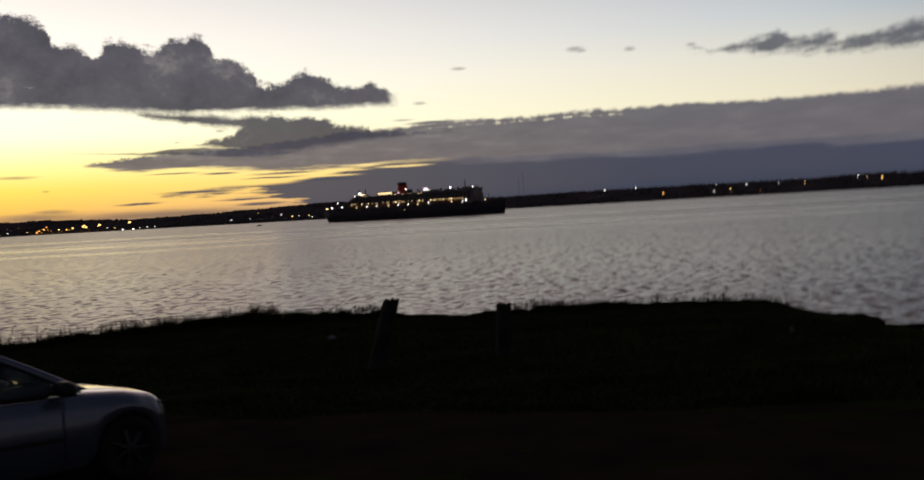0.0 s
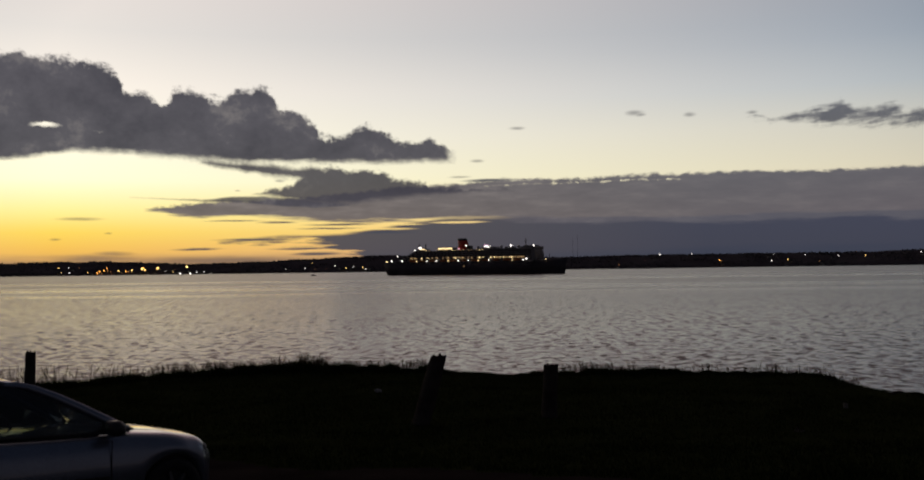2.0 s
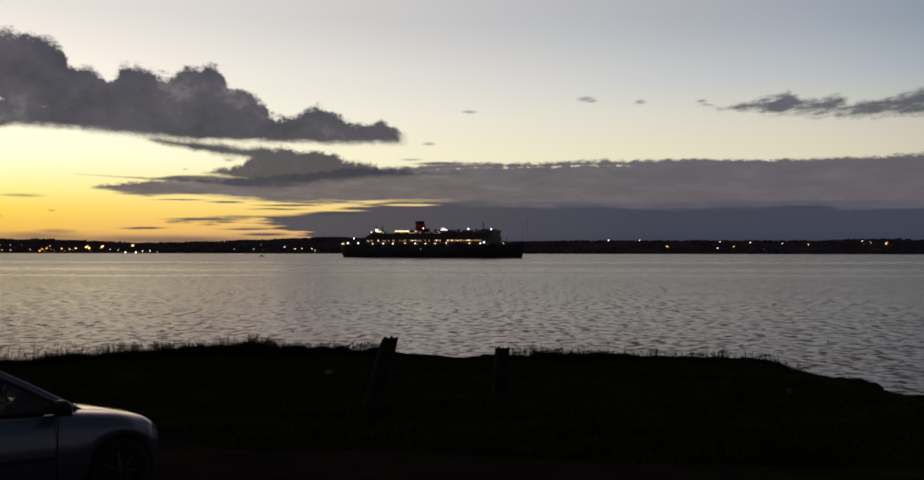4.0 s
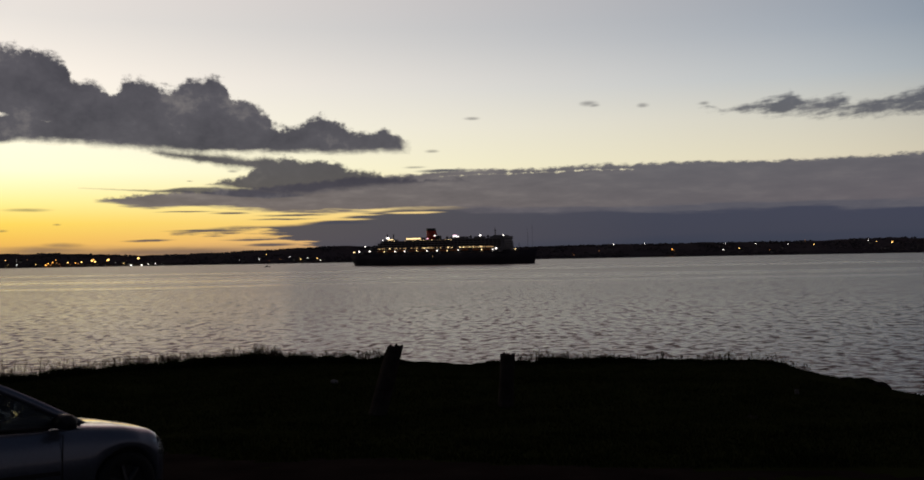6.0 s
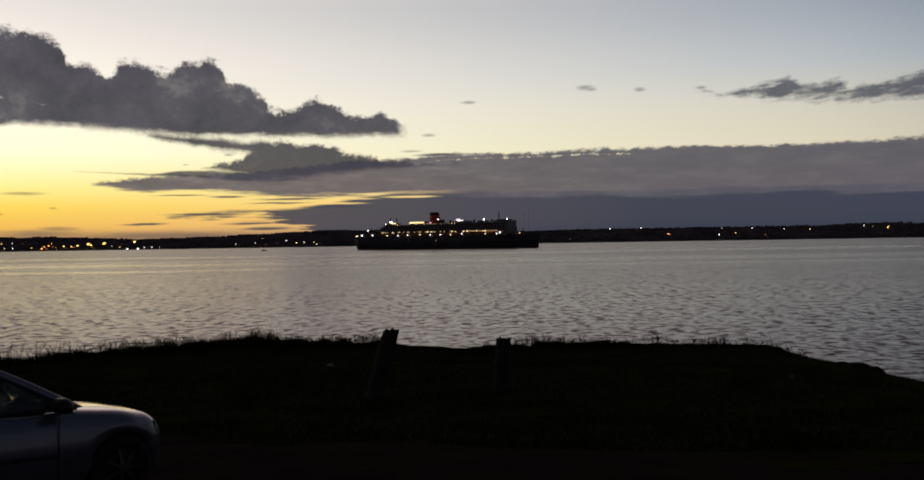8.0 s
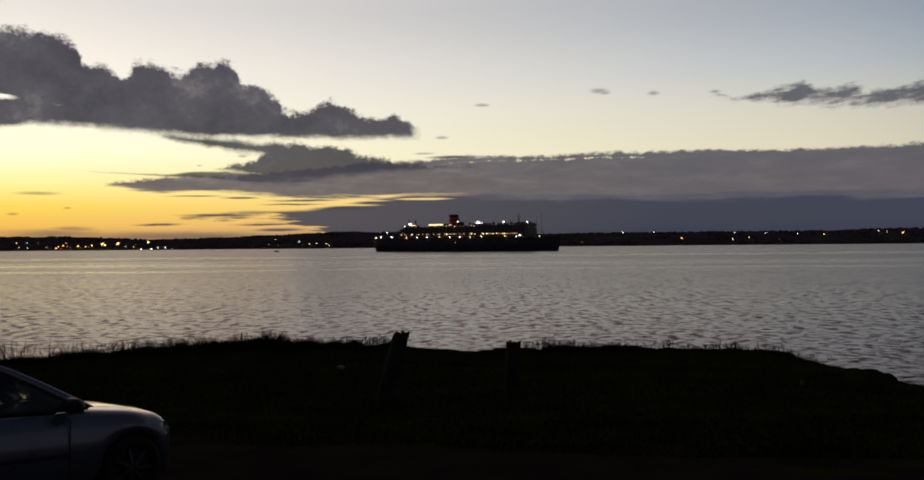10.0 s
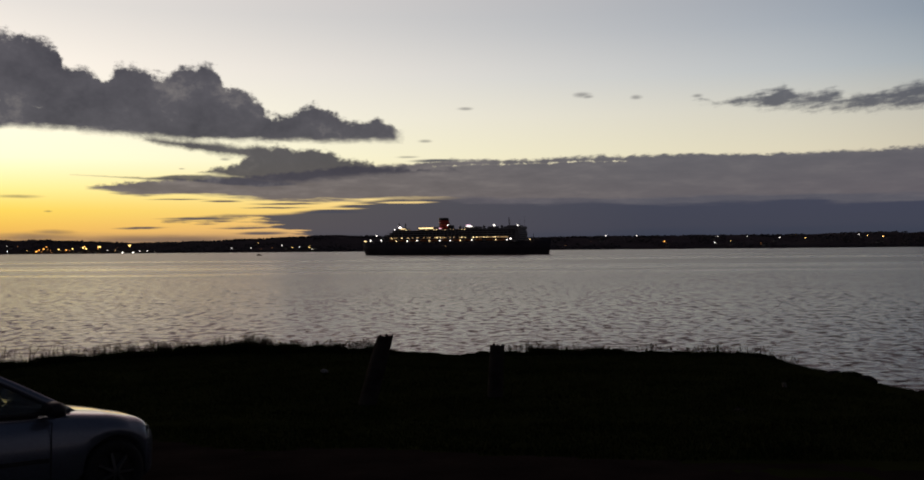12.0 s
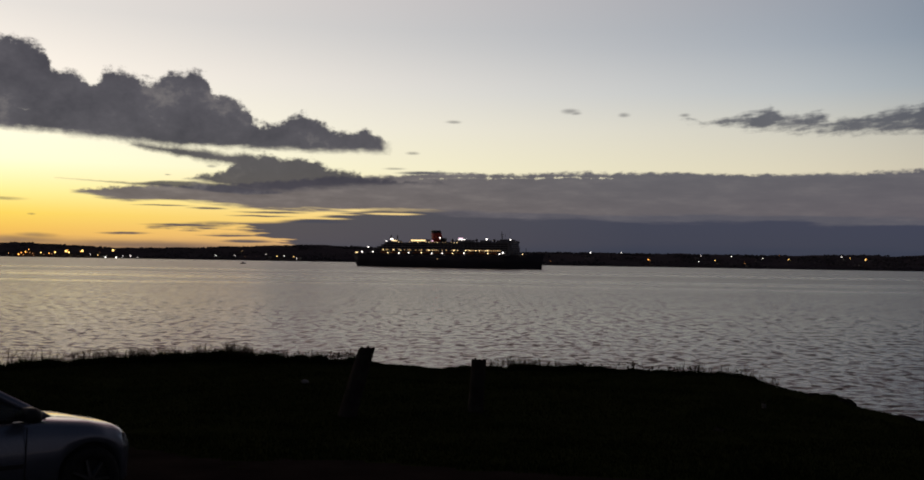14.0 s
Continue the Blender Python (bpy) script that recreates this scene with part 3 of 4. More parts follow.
def make_water():
    """One sheet to the horizon, with real waves on the nearer bay."""
    xs = np.array([-4900, -3000, -1500, -600, -200, 0, 200, 600, 1500, 3000, 4900], float)
    ys = np.array([-4900, -1500, -300, 0, 60, 150, 400, 480, 490, 500, 501, 900, 1800, 3200, 4950], float)
    verts = [(x, y, -0.45 if y < 485 else -0.01) for x in xs for y in ys]
    n = len(ys)
    faces = [(a, a + n, a + n + 1, a + 1) for i in range(len(xs) - 1) for a in range(i * n, i * n + n - 1)]
    # waves: many short-crested trains running down the bay
    rng = np.random.default_rng(3)
    cols, rows = 640, 880
    y = 98 * np.exp(np.linspace(0, math.log(5.3), rows))[:, None] * np.ones(cols)
    x = y * np.linspace(-0.62, 0.60, cols)[None, :]
    z = np.zeros_like(x)
    for k in range(40):
        length = 0.58 * 1.04 ** k
        way = rng.normal(0.12, 0.60)
        kx, ky = 2 * math.pi / length * math.sin(way), 2 * math.pi / length * math.cos(way)
        seen = np.clip((length / 1.7 - 0.0019 * y) / (0.0019 * y), 0, 1)
        slope = WAVE_SLOPE * (1.0 - 0.55 * k / 40)
        z += seen * slope * length / 2 / math.pi * np.sin(kx * x + ky * y + rng.uniform(0, 6.28))
    z = z + 0.6 * z * np.abs(z) / 0.06
    fade = np.clip((330 - y) / 150, 0, 1)
    z = np.clip(z, -0.40, 0.6) * fade
    at = len(verts)
    verts += np.stack([x, y, z], -1).reshape(-1, 3).tolist()
    a = (np.arange(rows - 1)[:, None] * cols + np.arange(cols - 1)[None, :]).ravel() + at
    faces += np.stack([a, a + 1, a + cols + 1, a + cols], -1).tolist()
    ob = new("water", mesh_of("water", verts, faces, WATER, True))
    return tagged(ob, "grey rippled sea of a wide bay at dusk", "water", kind="structure")


WAVE_SLOPE = 0.022


# crest of the far land over azimuth in degrees: metres
CREST = ((-60, 46), (-40, 56), (-26, 60), (-24.3, 58), (-22.6, 50), (-20, 42), (-17, 44), (-13, 54), (-9, 64), (-6, 62), (-3, 54), (0, 48), (5, 46), (8, 49), (12, 49), (16, 49), (20, 48),
         (24, 53), (30, 56), (45, 50), (60, 45))


def shore_y(x):
    """The far waterline."""
    y = 3500 - (x + 1200) * 500 / 2580 + 25 * noise.noise((x * 0.004, 0, 0)) + 10 * noise.noise((x * 0.02, 0, 0))
    return min(max(y, 2600), 3900)


def crest(x, y):
    a = math.degrees(math.atan2(x, y))
    return float(np.interp(a, [c[0] for c in CREST], [c[1] for c in CREST]))


RISE = ((0, 0.0), (6, 0.09), (60, 0.22), (160, 0.45), (300, 0.8), (420, 0.92), (700, 0.7), (1200, 0.4))


def make_far_shore():
    verts, faces = [], []
    xs = np.linspace(-3800, 3800, 420)
    steps = RISE
    for x in xs:
        y0 = shore_y(x)
        h = crest(x, y0)
        for dy, k in steps:
            verts.append((x, y0 + dy, h * k * (1 + 0.16 * noise.noise((x * 0.01, dy * 0.01, 3))) - (0.5 if dy == 0 else 0)))
    n = len(steps)
    for i in range(len(xs) - 1):
        for j in range(n - 1):
            a = i * n + j
            faces.append((a, a + n, a + n + 1, a + 1))
    tagged(new("far_shore", mesh_of("far_shore", verts, faces, SHORE, True)), "low dark wooded land across the bay", "backdrop", kind="structure")
    # woods on it
    rng = np.random.default_rng(5)
    ico = bmesh.new()
    bmesh.ops.create_icosphere(ico, subdivisions=1, radius=1.0)
    iv = np.array([v.co[:] for v in ico.verts])
    jf = np.array([[v.index for v in f.verts] for f in ico.faces])
    ico.free()
    allv, allf = [], []
    for k in range(9000):
        x = rng.uniform(-2300, 2300)
        dy = rng.choice([rng.uniform(8, 60), rng.uniform(60, 300), rng.uniform(300, 420)], p=[0.25, 0.35, 0.40])
        if noise.noise((x * 0.006, dy * 0.01, 11)) < -0.12:
            continue
        y0 = shore_y(x)
        z = crest(x, y0) * float(np.interp(dy, [s[0] for s in steps], [s[1] for s in steps]))
        r = rng.uniform(2.5, 5.5)
        jag = 1 + rng.uniform(-0.3, 0.3, len(iv))[:, None]
        allf.append(jf + len(allv) * len(iv))
        allv.append(iv * jag * (r, r, r * rng.uniform(0.5, 0.85)) + (x, y0 + dy, z + r * 0.15))
    tagged(new("far_woods", mesh_of("far_woods", np.concatenate(allv), np.concatenate(allf).tolist(), WOODS)), "dark far woods along the crest", "trees", kind="stuff")


make_ground()
SEA = make_water()
make_far_shore()


# ---- ocean liner ----
def make_liner():
    ship = thing("ocean_liner", pose(0, 1700, 0, 0, 0, -25), "large black-hulled ocean liner with lit decks and red funnel", "ship")
    # hull: rings from stern to bow, keel to deck
    stations = []
    for k in range(33):
        u = k / 32
        x = -172 + 339 * u
        beam = 20.5 * min(1, (u + 0.05) / 0.16) ** 0.35 * (1 - max(0, (u - 0.70) / 0.30) ** 2.0)
        beam = max(beam, 0.35)
        low = beam * (0.55 if u < 0.1 else 0.86 - 0.45 * max(0, (u - 0.6) / 0.4))
        deck = 21.0 + 3.2 * max(0, (u - 0.72) / 0.28) ** 1.6 + (0.8 if u < 0.1 else 0)
        lean = 4.5 * max(0, (u - 0.85) / 0.15) ** 1.5
        back = -5.0 * max(0, (0.06 - u) / 0.06)
        half = [(x + back * 0.2, -low * 0.8, -8), (x, -low, 0.0), (x + lean * 0.35 + back * 0.5, -(low + beam) / 2, 9), (x + lean + back, -beam, deck)]
        stations.append(half + [(px, -py, pz) for px, py, pz in reversed(half)])
    part("hull", loft(stations), HULL, ship, "black hull with a high flared bow", True)
    # superstructure decks, each stepping in at the stern
    front = 122
    decks = ((-152, 118, 19.6, 20.8, 24.5), (-140, 121, 19.4, 24.4, 28.0), (-133, front, 20.2, 27.9, 31.5), (-126, front, 20.2, 31.4, 35.0),
             (-118, front - 1, 20.0, 34.9, 38.5), (-112, front - 2, 19.6, 38.4, 41.8), (-62, front - 4, 16.0, 41.7, 43.6))
    for x0, x1, half, z0, z1 in decks:
        deck = part("deck", box(x0, x1, -half, half, z0, z1, 0.5), WHITE, ship, "white superstructure deck")
        slab = part("deck_edge", box(x0 - 4, x1 + 0.8, -half - 0.5, half + 0.5, z1 - 0.35, z1 + 0.05), WHITE, deck)
        # flat dark panels put in the shade of cabin balconies, one mesh for the row
        bay = box(-3.2, 3.2, -0.08, 0.08, 0.55 - (z1 - z0) / 2, (z1 - z0) / 2 - 0.75)
        me = bpy.data.meshes.new("balcony_shade")
        bay.to_mesh(me)
        bay.free()
        me.materials.append(CABIN_GLASS)
        for k in range(int((x1 - x0 - 8) / 7.2)):
            for s in (-1, 1):
                balcony_shade = new("balcony_shade", me)
                balcony_shade.parent = deck
                balcony_shade.matrix_basis = pose(x0 + 8 + k * 7.2, s * half, (z0 + z1) / 2)
        # dark panes added so that each deck's front reads as shaded
        for k in range(-2, 3):
            pane = new("front_dark_pane", me)
            pane.parent = deck
            pane.matrix_basis = pose(x1, k * 7.0 * half / 20, (z0 + z1) / 2, 0, 0, 90)
    # bridge with wings
    bridge = part("bridge", box(96, 121, -21.5, 21.5, 41.7, 46.4, 0.8), WHITE, ship, "white navigation bridge across the full beam")
    part("bridge_windows", box(120.8, 121.3, -20, 20, 43.4, 45.2), CABIN_GLASS, bridge)
    part("bridge_roof", box(98, 117, -12, 12, 46.4, 48.2, 0.5), WHITE, bridge)
    # forward mast
    mast = part("mast", rod((98, 0, 44), (97, 0, 62), 1.1, 0.35), WHITE, ship, "slim forward mast")
    part("yard", rod((97.6, -5, 53), (97.6, 5, 53), 0.3), WHITE, mast)
    part("radar", box(96, 99.4, -2.2, 2.2, 55.8, 56.6), WHITE, mast)
    # funnel: black base of vents, red body, black top
    ring = lambda x, z, a, b: [(x + a * math.cos(q), b * math.sin(q), z) for q in np.linspace(0, 2 * math.pi, 21)[:-1]]
    funnel = part("funnel", loft([ring(-20, 43, 10.5, 6.5), ring(-21.5, 52, 9.6, 6.2), ring(-22.5, 58.8, 9.0, 6.0)]), SHIP_RED, ship, "red funnel with black bands", True)
    part("funnel_cap", loft([ring(-22.5, 58.7, 9.2, 6.2), ring(-23.2, 62.8, 8.6, 5.8)]), SHIP_BLACK, funnel)
    for z in (48.0, 52.5):
        part("funnel_band", loft([ring(-21.3, z, 10.3, 6.7), ring(-21.4, z + 0.7, 10.2, 6.6)]), SHIP_BLACK, funnel)
    part("wind_scoop", box(-13, -5, -5, 5, 43.4, 50, 0.6), SHIP_BLACK, ship)
    # stern: terraces rails, twin ventilator posts
    for y in (-4, 4):
        part("ventilator", rod((-103 + y, y, 41), (-103 + y, y, 54.5), 1.2, 1.0), SHIP_BLACK, ship)
    part("stern_house", box(-112, -92, -9, 9, 41.7, 45.2, 0.5), WHITE, ship)
    part("pool_house", box(-66, -36, -13, 13, 43.5, 47.4, 0.5), WHITE, ship)
    part("sports_house", box(18, 44, -11, 11, 43.5, 47.2, 0.5), WHITE, ship)
    part("forward_house", box(62, 76, -9, 9, 43.5, 46.8, 0.5), WHITE, ship)
    for x in (8, 52, 84):
        part("dome", blob((x, 0, 46.5), (2.6, 2.6, 2.6), sub=2), WHITE, ship, "", True)
    part("bow_crane", rod((140, 0, 22), (140, 0, 34), 0.7, 0.4), WHITE, ship)
    part("breakwater", box(128, 131, -12, 12, 22, 25, 0.3), WHITE, ship)
    # lifeboats under davits, with a lamp between each
    rng = random.Random(4)
    for k in range(11):
        x = -112 + k * 20.3
        rings = []
        for q in np.linspace(-1, 1, 9):
            w = 2.1 * math.sqrt(max(0.02, 1 - q * q))
            rings.append([(x + 6.2 * q, -20.9 + w * math.cos(t) * 0.9, 24.6 + 1.5 * math.sin(t) * (0.4 + 0.6 * w / 2.1)) for t in np.linspace(0, 2 * math.pi, 9)[:-1]])
        boat = part("lifeboat", loft(rings), ORANGE_BOAT, ship, "orange-topped enclosed lifeboat", True)
        for dx in (-5, 5):
            part("davit", rod((x + dx, -20.2, 23), (x + dx, -21.6, 28.2), 0.25, 0.25, 6), WHITE, boat)
        if k != 8:
            part("deck_lamp", blob((x + 10.0 + rng.uniform(-2, 2), -22.6, 24.4 + rng.uniform(-0.5, 0.4)), (1.1, 0.6, 1.1)), WHITE_LIGHT if k % 3 else WARM_LIGHT, ship)
    # lit saloon windows behind the boats
    for k in range(62):
        x = -116 + k * 3.55
        if rng.random() < 0.42 or x > 40:
            lit = rng.random()
            h = rng.uniform(0.5, 1.2)
            part("lit_window", box(x, x + rng.uniform(1.4, 2.8), -20.75, -20.3, 29.0 - h / 2, 29.0 + h), WARM_LIGHT if lit > 0.8 else DIM_WARM, ship)
    # further lights that show
    for x, y, z, w, h, m in ((-170, -13, 24.2, 3.0, 1.0, WARM_LIGHT), (-157, -17, 25.0, 1.7, 1.6, WHITE_LIGHT), (-134, -20, 25.2, 1.4, 1.4, WHITE_LIGHT), (-160, -14, 16.5, 1.0, 0.8, WARM_LIGHT),
                             (-150, -8, 33.6, 1.2, 1.2, WHITE_LIGHT), (-113, -19.8, 29.5, 0.9, 2.0, WARM_LIGHT), (-114, -8, 44, 1.0, 1.0, WHITE_LIGHT), (-103, -9.2, 47.6, 3.6, 1.6, WHITE_LIGHT),
                             (-98, -9.2, 45.0, 7.0, 0.7, WARM_LIGHT), (-12, -7, 50.3, 1.2, 1.2, WHITE_LIGHT), (28, -11.2, 49.4, 5.0, 1.1, PINK_LIGHT), (30, -11.2, 47.4, 8.0, 0.6, WHITE_LIGHT),
                             (74, -9.1, 48.4, 1.8, 1.6, WHITE_LIGHT), (120, -19, 47.6, 1.2, 1.2, WHITE_LIGHT), (138, -11, 24.4, 0.9, 0.9, WARM_LIGHT), (-10, -21.2, 14.8, 0.8, 0.8, DIM_WARM),
                             (-27, -6.6, 45.0, 3.0, 0.7, PINK_LIGHT), (108, -21.8, 26.0, 1.6, 1.4, WHITE_LIGHT)):
        part("ship_lamp", blob((x, y, z), (w, 0.6, h)), m, ship)
    for k in range(9):
        x = -64 + k * 3.1
        part("lit_window", box(x, x + 2.4, -13.3, -12.8, 44.4, 46.6), WARM_LIGHT, ship)
    for k in range(26):
        x = -90 + k * 5.2
        if rng.random() < 0.6:
            part("rail_lamp", box(x, x + 1.1, -19.9, -19.4, 42.0, 42.7), DIM_WARM if rng.random() < 0.75 else WARM_LIGHT, ship)
    return ship


LINER = make_liner()


# ---- radio masts behind the far woods ----
def make_radio_mast(azimuth, height):
    slope = math.tan(radians(azimuth))
    y = 3560.0
    mast = thing("radio_mast", pose(y * slope, y, 18), "thin grey lattice radio mast on the far shore", "mast", "radio masts of the far shore")
    for k in range(3):
        q = 2 * math.pi * k / 3
        leg = Vector((math.cos(q), math.sin(q), 0)) * 1.1
        part("leg", rod(leg, leg * 0.8 + Vector((0, 0, height)), 0.16, 0.12, 5), HULL, mast)
    for k in range(int(height / 5)):
        z, q = k * 5.0, 2 * math.pi * (k % 3) / 3
        a, b = Vector((math.cos(q), math.sin(q), 0)), Vector((math.cos(q + 2.094), math.sin(q + 2.094), 0))
        part("brace", rod(a + Vector((0, 0, z)), b + Vector((0, 0, z + 5.0)), 0.10, 0.10, 4), HULL, mast)
    return mast


make_radio_mast(3.51, 92.0)
make_radio_mast(3.78, 104.0)


# ---- lights of the far town and houses ----
def make_shore_lamp(material, label):
    lamp = thing("shore_lamp", pose(0, 0, 0), label, "lamp", "lights of the far shore")
    part("pole", rod((0, 0, 0), (0, 0, 9.0), 0.35, 0.2, 6), TRIM, lamp)
    part("head", blob((0, -0.6, 9.6), (1.0, 1.0, 0.8)), material, lamp)
    return lamp


def far_z(x, dy):
    return crest(x, shore_y(x)) * float(np.interp(dy, [r[0] for r in RISE], [r[1] for r in RISE]))


def make_house(w, d, h, label):
    """A far house with a gabled roof and a lit window."""
    house = thing("house", pose(0, 0, 0), label, "house", "houses of the far shore")
    part("wall", box(-w, w, -d, d, -2.0, h, 0.05), PALE_WALL, house)
    part("roof", loft([[(x, -d - 0.5, h - 0.1), (x, 0, h + 0.75 * d), (x, d + 0.5, h - 0.1)] for x in (-w - 0.5, w + 0.5)]), DARK_ROOF, house)
    part("chimney", box(w * 0.4, w * 0.4 + 0.9, -0.5, 0.5, h, h + 0.75 * d + 1.0), DARK_ROOF, house)
    for x in (-w * 0.55, w * 0.45):
        part("window", box(x - 0.6, x + 0.6, -d - 0.06, -d + 0.04, h * 0.35, h * 0.35 + 1.3), CABIN_GLASS, house)
    return house


def shore_lights():
    base = {"amber": make_shore_lamp(AMBER_LIGHT, "orange sodium lamp on a pole by the far waterfront"),
            "dim": make_shore_lamp(DIM_AMBER, "faint reddish lamp among far houses"),
            "warm": make_shore_lamp(TOWN_LIGHT, "warm yellow lamp on the far shore"),
            "white": make_shore_lamp(WHITE_LIGHT, "white lamp on the far shore")}
    homes = [make_house(6.0, 4.0, 5.0, "low far house with a dark gabled roof"), make_house(4.5, 4.0, 7.0, "two-storey far house under a dark roof")]
    used, count = set(), 0
    # azimuth in degrees, height of the light over the waterline, size, kind
    for a, z, s, kind in SHORE_LIGHTS:
        slope = math.tan(radians(a))
        x = 3300 * slope
        for _ in range(8):
            x = shore_y(x) * slope
        near = shore_y(x)
        for dy in range(6, 420, 6):
            y = near + dy
            px, pz = y * slope, 14 + (z - 14) * y / near
            if far_z(px, dy) >= pz - 9.6 * s:
                break
        lamp = base[kind]
        if kind in used:
            lamp = copy_thing(lamp, pose(0, 0, 0))
        used.add(kind)
        lamp.matrix_basis = Matrix.LocRotScale((px, y, pz - 9.6 * s), None, (s, s, s))
        count += 1
        if count % 2 == 0:
            home = homes[(count // 2) % 2]
            side = 11 if count % 4 else -12
            m = pose(px + side, y + 6, far_z(px + side, dy + 6), 0, 0, (count * 37) % 50 - 25)
            if count // 2 <= 2:
                home.matrix_basis = m
            else:
                copy_thing(home, m)


SHORE_LIGHTS = (
    (-24.93, 28.2, 1.76, 'warm'),
    (-24.41, 29.5, 1.35, 'white'),
    (-23.89, 28.7, 1.22, 'dim'),
    (-24.80, 11.7, 1.62, 'warm'),
    (-24.40, 11.1, 1.62, 'white'),
    (-23.47, 11.9, 1.35, 'warm'),
    (-22.99, 9.1, 2.97, 'amber'),
    (-22.87, 14.5, 2.43, 'amber'),
    (-22.75, 7.3, 2.16, 'dim'),
    (-22.65, 17.7, 2.70, 'amber'),
    (-22.50, 26.5, 1.89, 'amber'),
    (-22.45, 15.3, 2.16, 'dim'),
    (-22.31, 12.3, 1.89, 'dim'),
    (-22.26, 4.5, 1.62, 'dim'),
    (-21.90, 15.9, 2.70, 'warm'),
    (-21.77, 9.4, 1.62, 'dim'),
    (-21.52, 13.9, 2.43, 'amber'),
    (-21.38, 12.3, 1.89, 'dim'),
    (-21.21, 17.7, 2.97, 'warm'),
    (-20.68, 21.8, 4.05, 'warm'),
    (-20.53, 18.1, 3.51, 'warm'),
    (-20.61, 25.1, 2.70, 'amber'),
    (-19.85, 24.0, 4.32, 'warm'),
    (-19.93, 20.7, 2.16, 'amber'),
    (-19.48, 11.8, 1.22, 'white'),
    (-19.07, 10.5, 1.49, 'warm'),
    (-18.30, 27.4, 4.32, 'warm'),
    (-18.68, 3.1, 2.97, 'white'),
    (-18.13, 3.0, 3.24, 'white'),
    (-17.79, 7.4, 1.49, 'white'),
    (-17.40, 8.3, 1.89, 'white'),
    (-18.97, 19.3, 0.94, 'dim'),
    (-17.02, 5.0, 0.94, 'white'),
    (-12.88, 14.7, 1.40, 'white'),
    (-11.81, 15.8, 1.40, 'white'),
    (-11.41, 32.0, 1.12, 'warm'),
    (-11.27, 11.0, 1.12, 'dim'),
    (-10.10, 22.6, 1.68, 'white'),
    (-9.51, 15.3, 1.96, 'warm'),
    (-9.10, 17.0, 1.40, 'white'),
    (-8.56, 16.2, 1.82, 'warm'),
    (-8.39, 9.8, 1.40, 'white'),
    (-10.63, 14.3, 0.84, 'dim'),
    (8.39, 43.1, 2.10, 'white'),
    (10.13, 43.6, 1.68, 'white'),
    (11.65, 23.4, 2.38, 'amber'),
    (11.74, 21.1, 1.40, 'dim'),
    (14.55, 38.5, 1.26, 'white'),
    (14.43, 18.7, 1.82, 'white'),
    (15.30, 23.4, 1.54, 'warm'),
    (16.18, 36.7, 1.54, 'white'),
    (17.87, 32.6, 1.54, 'white'),
    (19.21, 30.7, 1.68, 'warm'),
    (21.93, 39.9, 1.54, 'white'),
    (22.35, 36.5, 1.26, 'warm'),
    (23.10, 32.5, 2.24, 'warm'),
    (23.16, 35.6, 1.40, 'amber'),
    (16.90, 16.2, 1.26, 'dim'),
    (6.12, 13.0, 1.12, 'dim'),
    (18.75, 43.4, 0.84, 'dim'),
    (7.57, 22.3, 0.70, 'dim'),
)
shore_lights()


# ---- posts ----
def make_post(base, top, r0, r1, label, seed, cut=0.06, wood=None):
    """A worn round post with a ragged, slanting top."""
    rng = random.Random(seed)
    base, top = Vector(base), Vector(top)
    post = thing("post", Matrix.Translation(base), label, "post", "posts along the lot")
    axis = top - base
    rings = []
    n = 18
    for k in range(13):
        u = k / 12
        c = axis * u - Vector((0, 0, 0.25)) * (1 - u)
        ring = []
        for q in range(n):
            t = 2 * math.pi * q / n
            r = (r0 + (r1 - r0) * u) * (1 + 0.07 * noise.noise((math.cos(t) * 1.6, math.sin(t) * 1.6, u * 2 + seed)) + 0.05 * noise.noise((math.cos(t) * 6, math.sin(t) * 6, seed)))
            z = cut * (noise.noise((math.cos(t) * 2, math.sin(t) * 2, seed + 5)) + 0.5 * rng.uniform(-1, 1)) if k == 12 else 0
            ring.append(c + Vector((r * math.cos(t), r * math.sin(t), z)))
        rings.append(ring)
    bm = loft(rings)
    part("shaft", bm, wood or WEATHERED, post)
    for k in range(5):
        t = rng.uniform(0, 6.28)
        p = axis + Vector((r1 * 0.7 * math.cos(t), r1 * 0.7 * math.sin(t), -0.05))
        part("splinter", rod(p, p + Vector((rng.uniform(-0.02, 0.02), 0, rng.uniform(0.06, 0.11))), r1 * 0.25, r1 * 0.10, 5), WEATHERED, post)
    return post


make_post((-1.82, 19.00, ground_z(-1.82, 19.00)), (-1.40, 19.00, 12.31), 0.190, 0.155, 'thick weathered wooden post leaning over, ragged top', 1, 0.05)
make_post((0.71, 19.90, ground_z(0.71, 19.90)), (0.77, 19.90, 12.02), 0.160, 0.145, 'short upright weathered wooden post in the grass', 2, 0.03)
make_post((-11.15, 22.50, ground_z(-11.15, 22.50)), (-11.12, 22.50, 12.16), 0.130, 0.115, 'upright dark wooden post near the cliff edge', 3, 0.02)
make_post((6.74, 20.50, ground_z(6.74, 20.50)), (6.71, 20.50, 11.14), 0.050, 0.045, 'thin pale stake in the dark grass', 4, 0.02, PALE_WOOD)
make_post((5.03, 18.00, ground_z(5.03, 18.00)), (5.07, 18.00, 11.01), 0.130, 0.120, 'low dark wooden post stub in the grass', 5, 0.03)


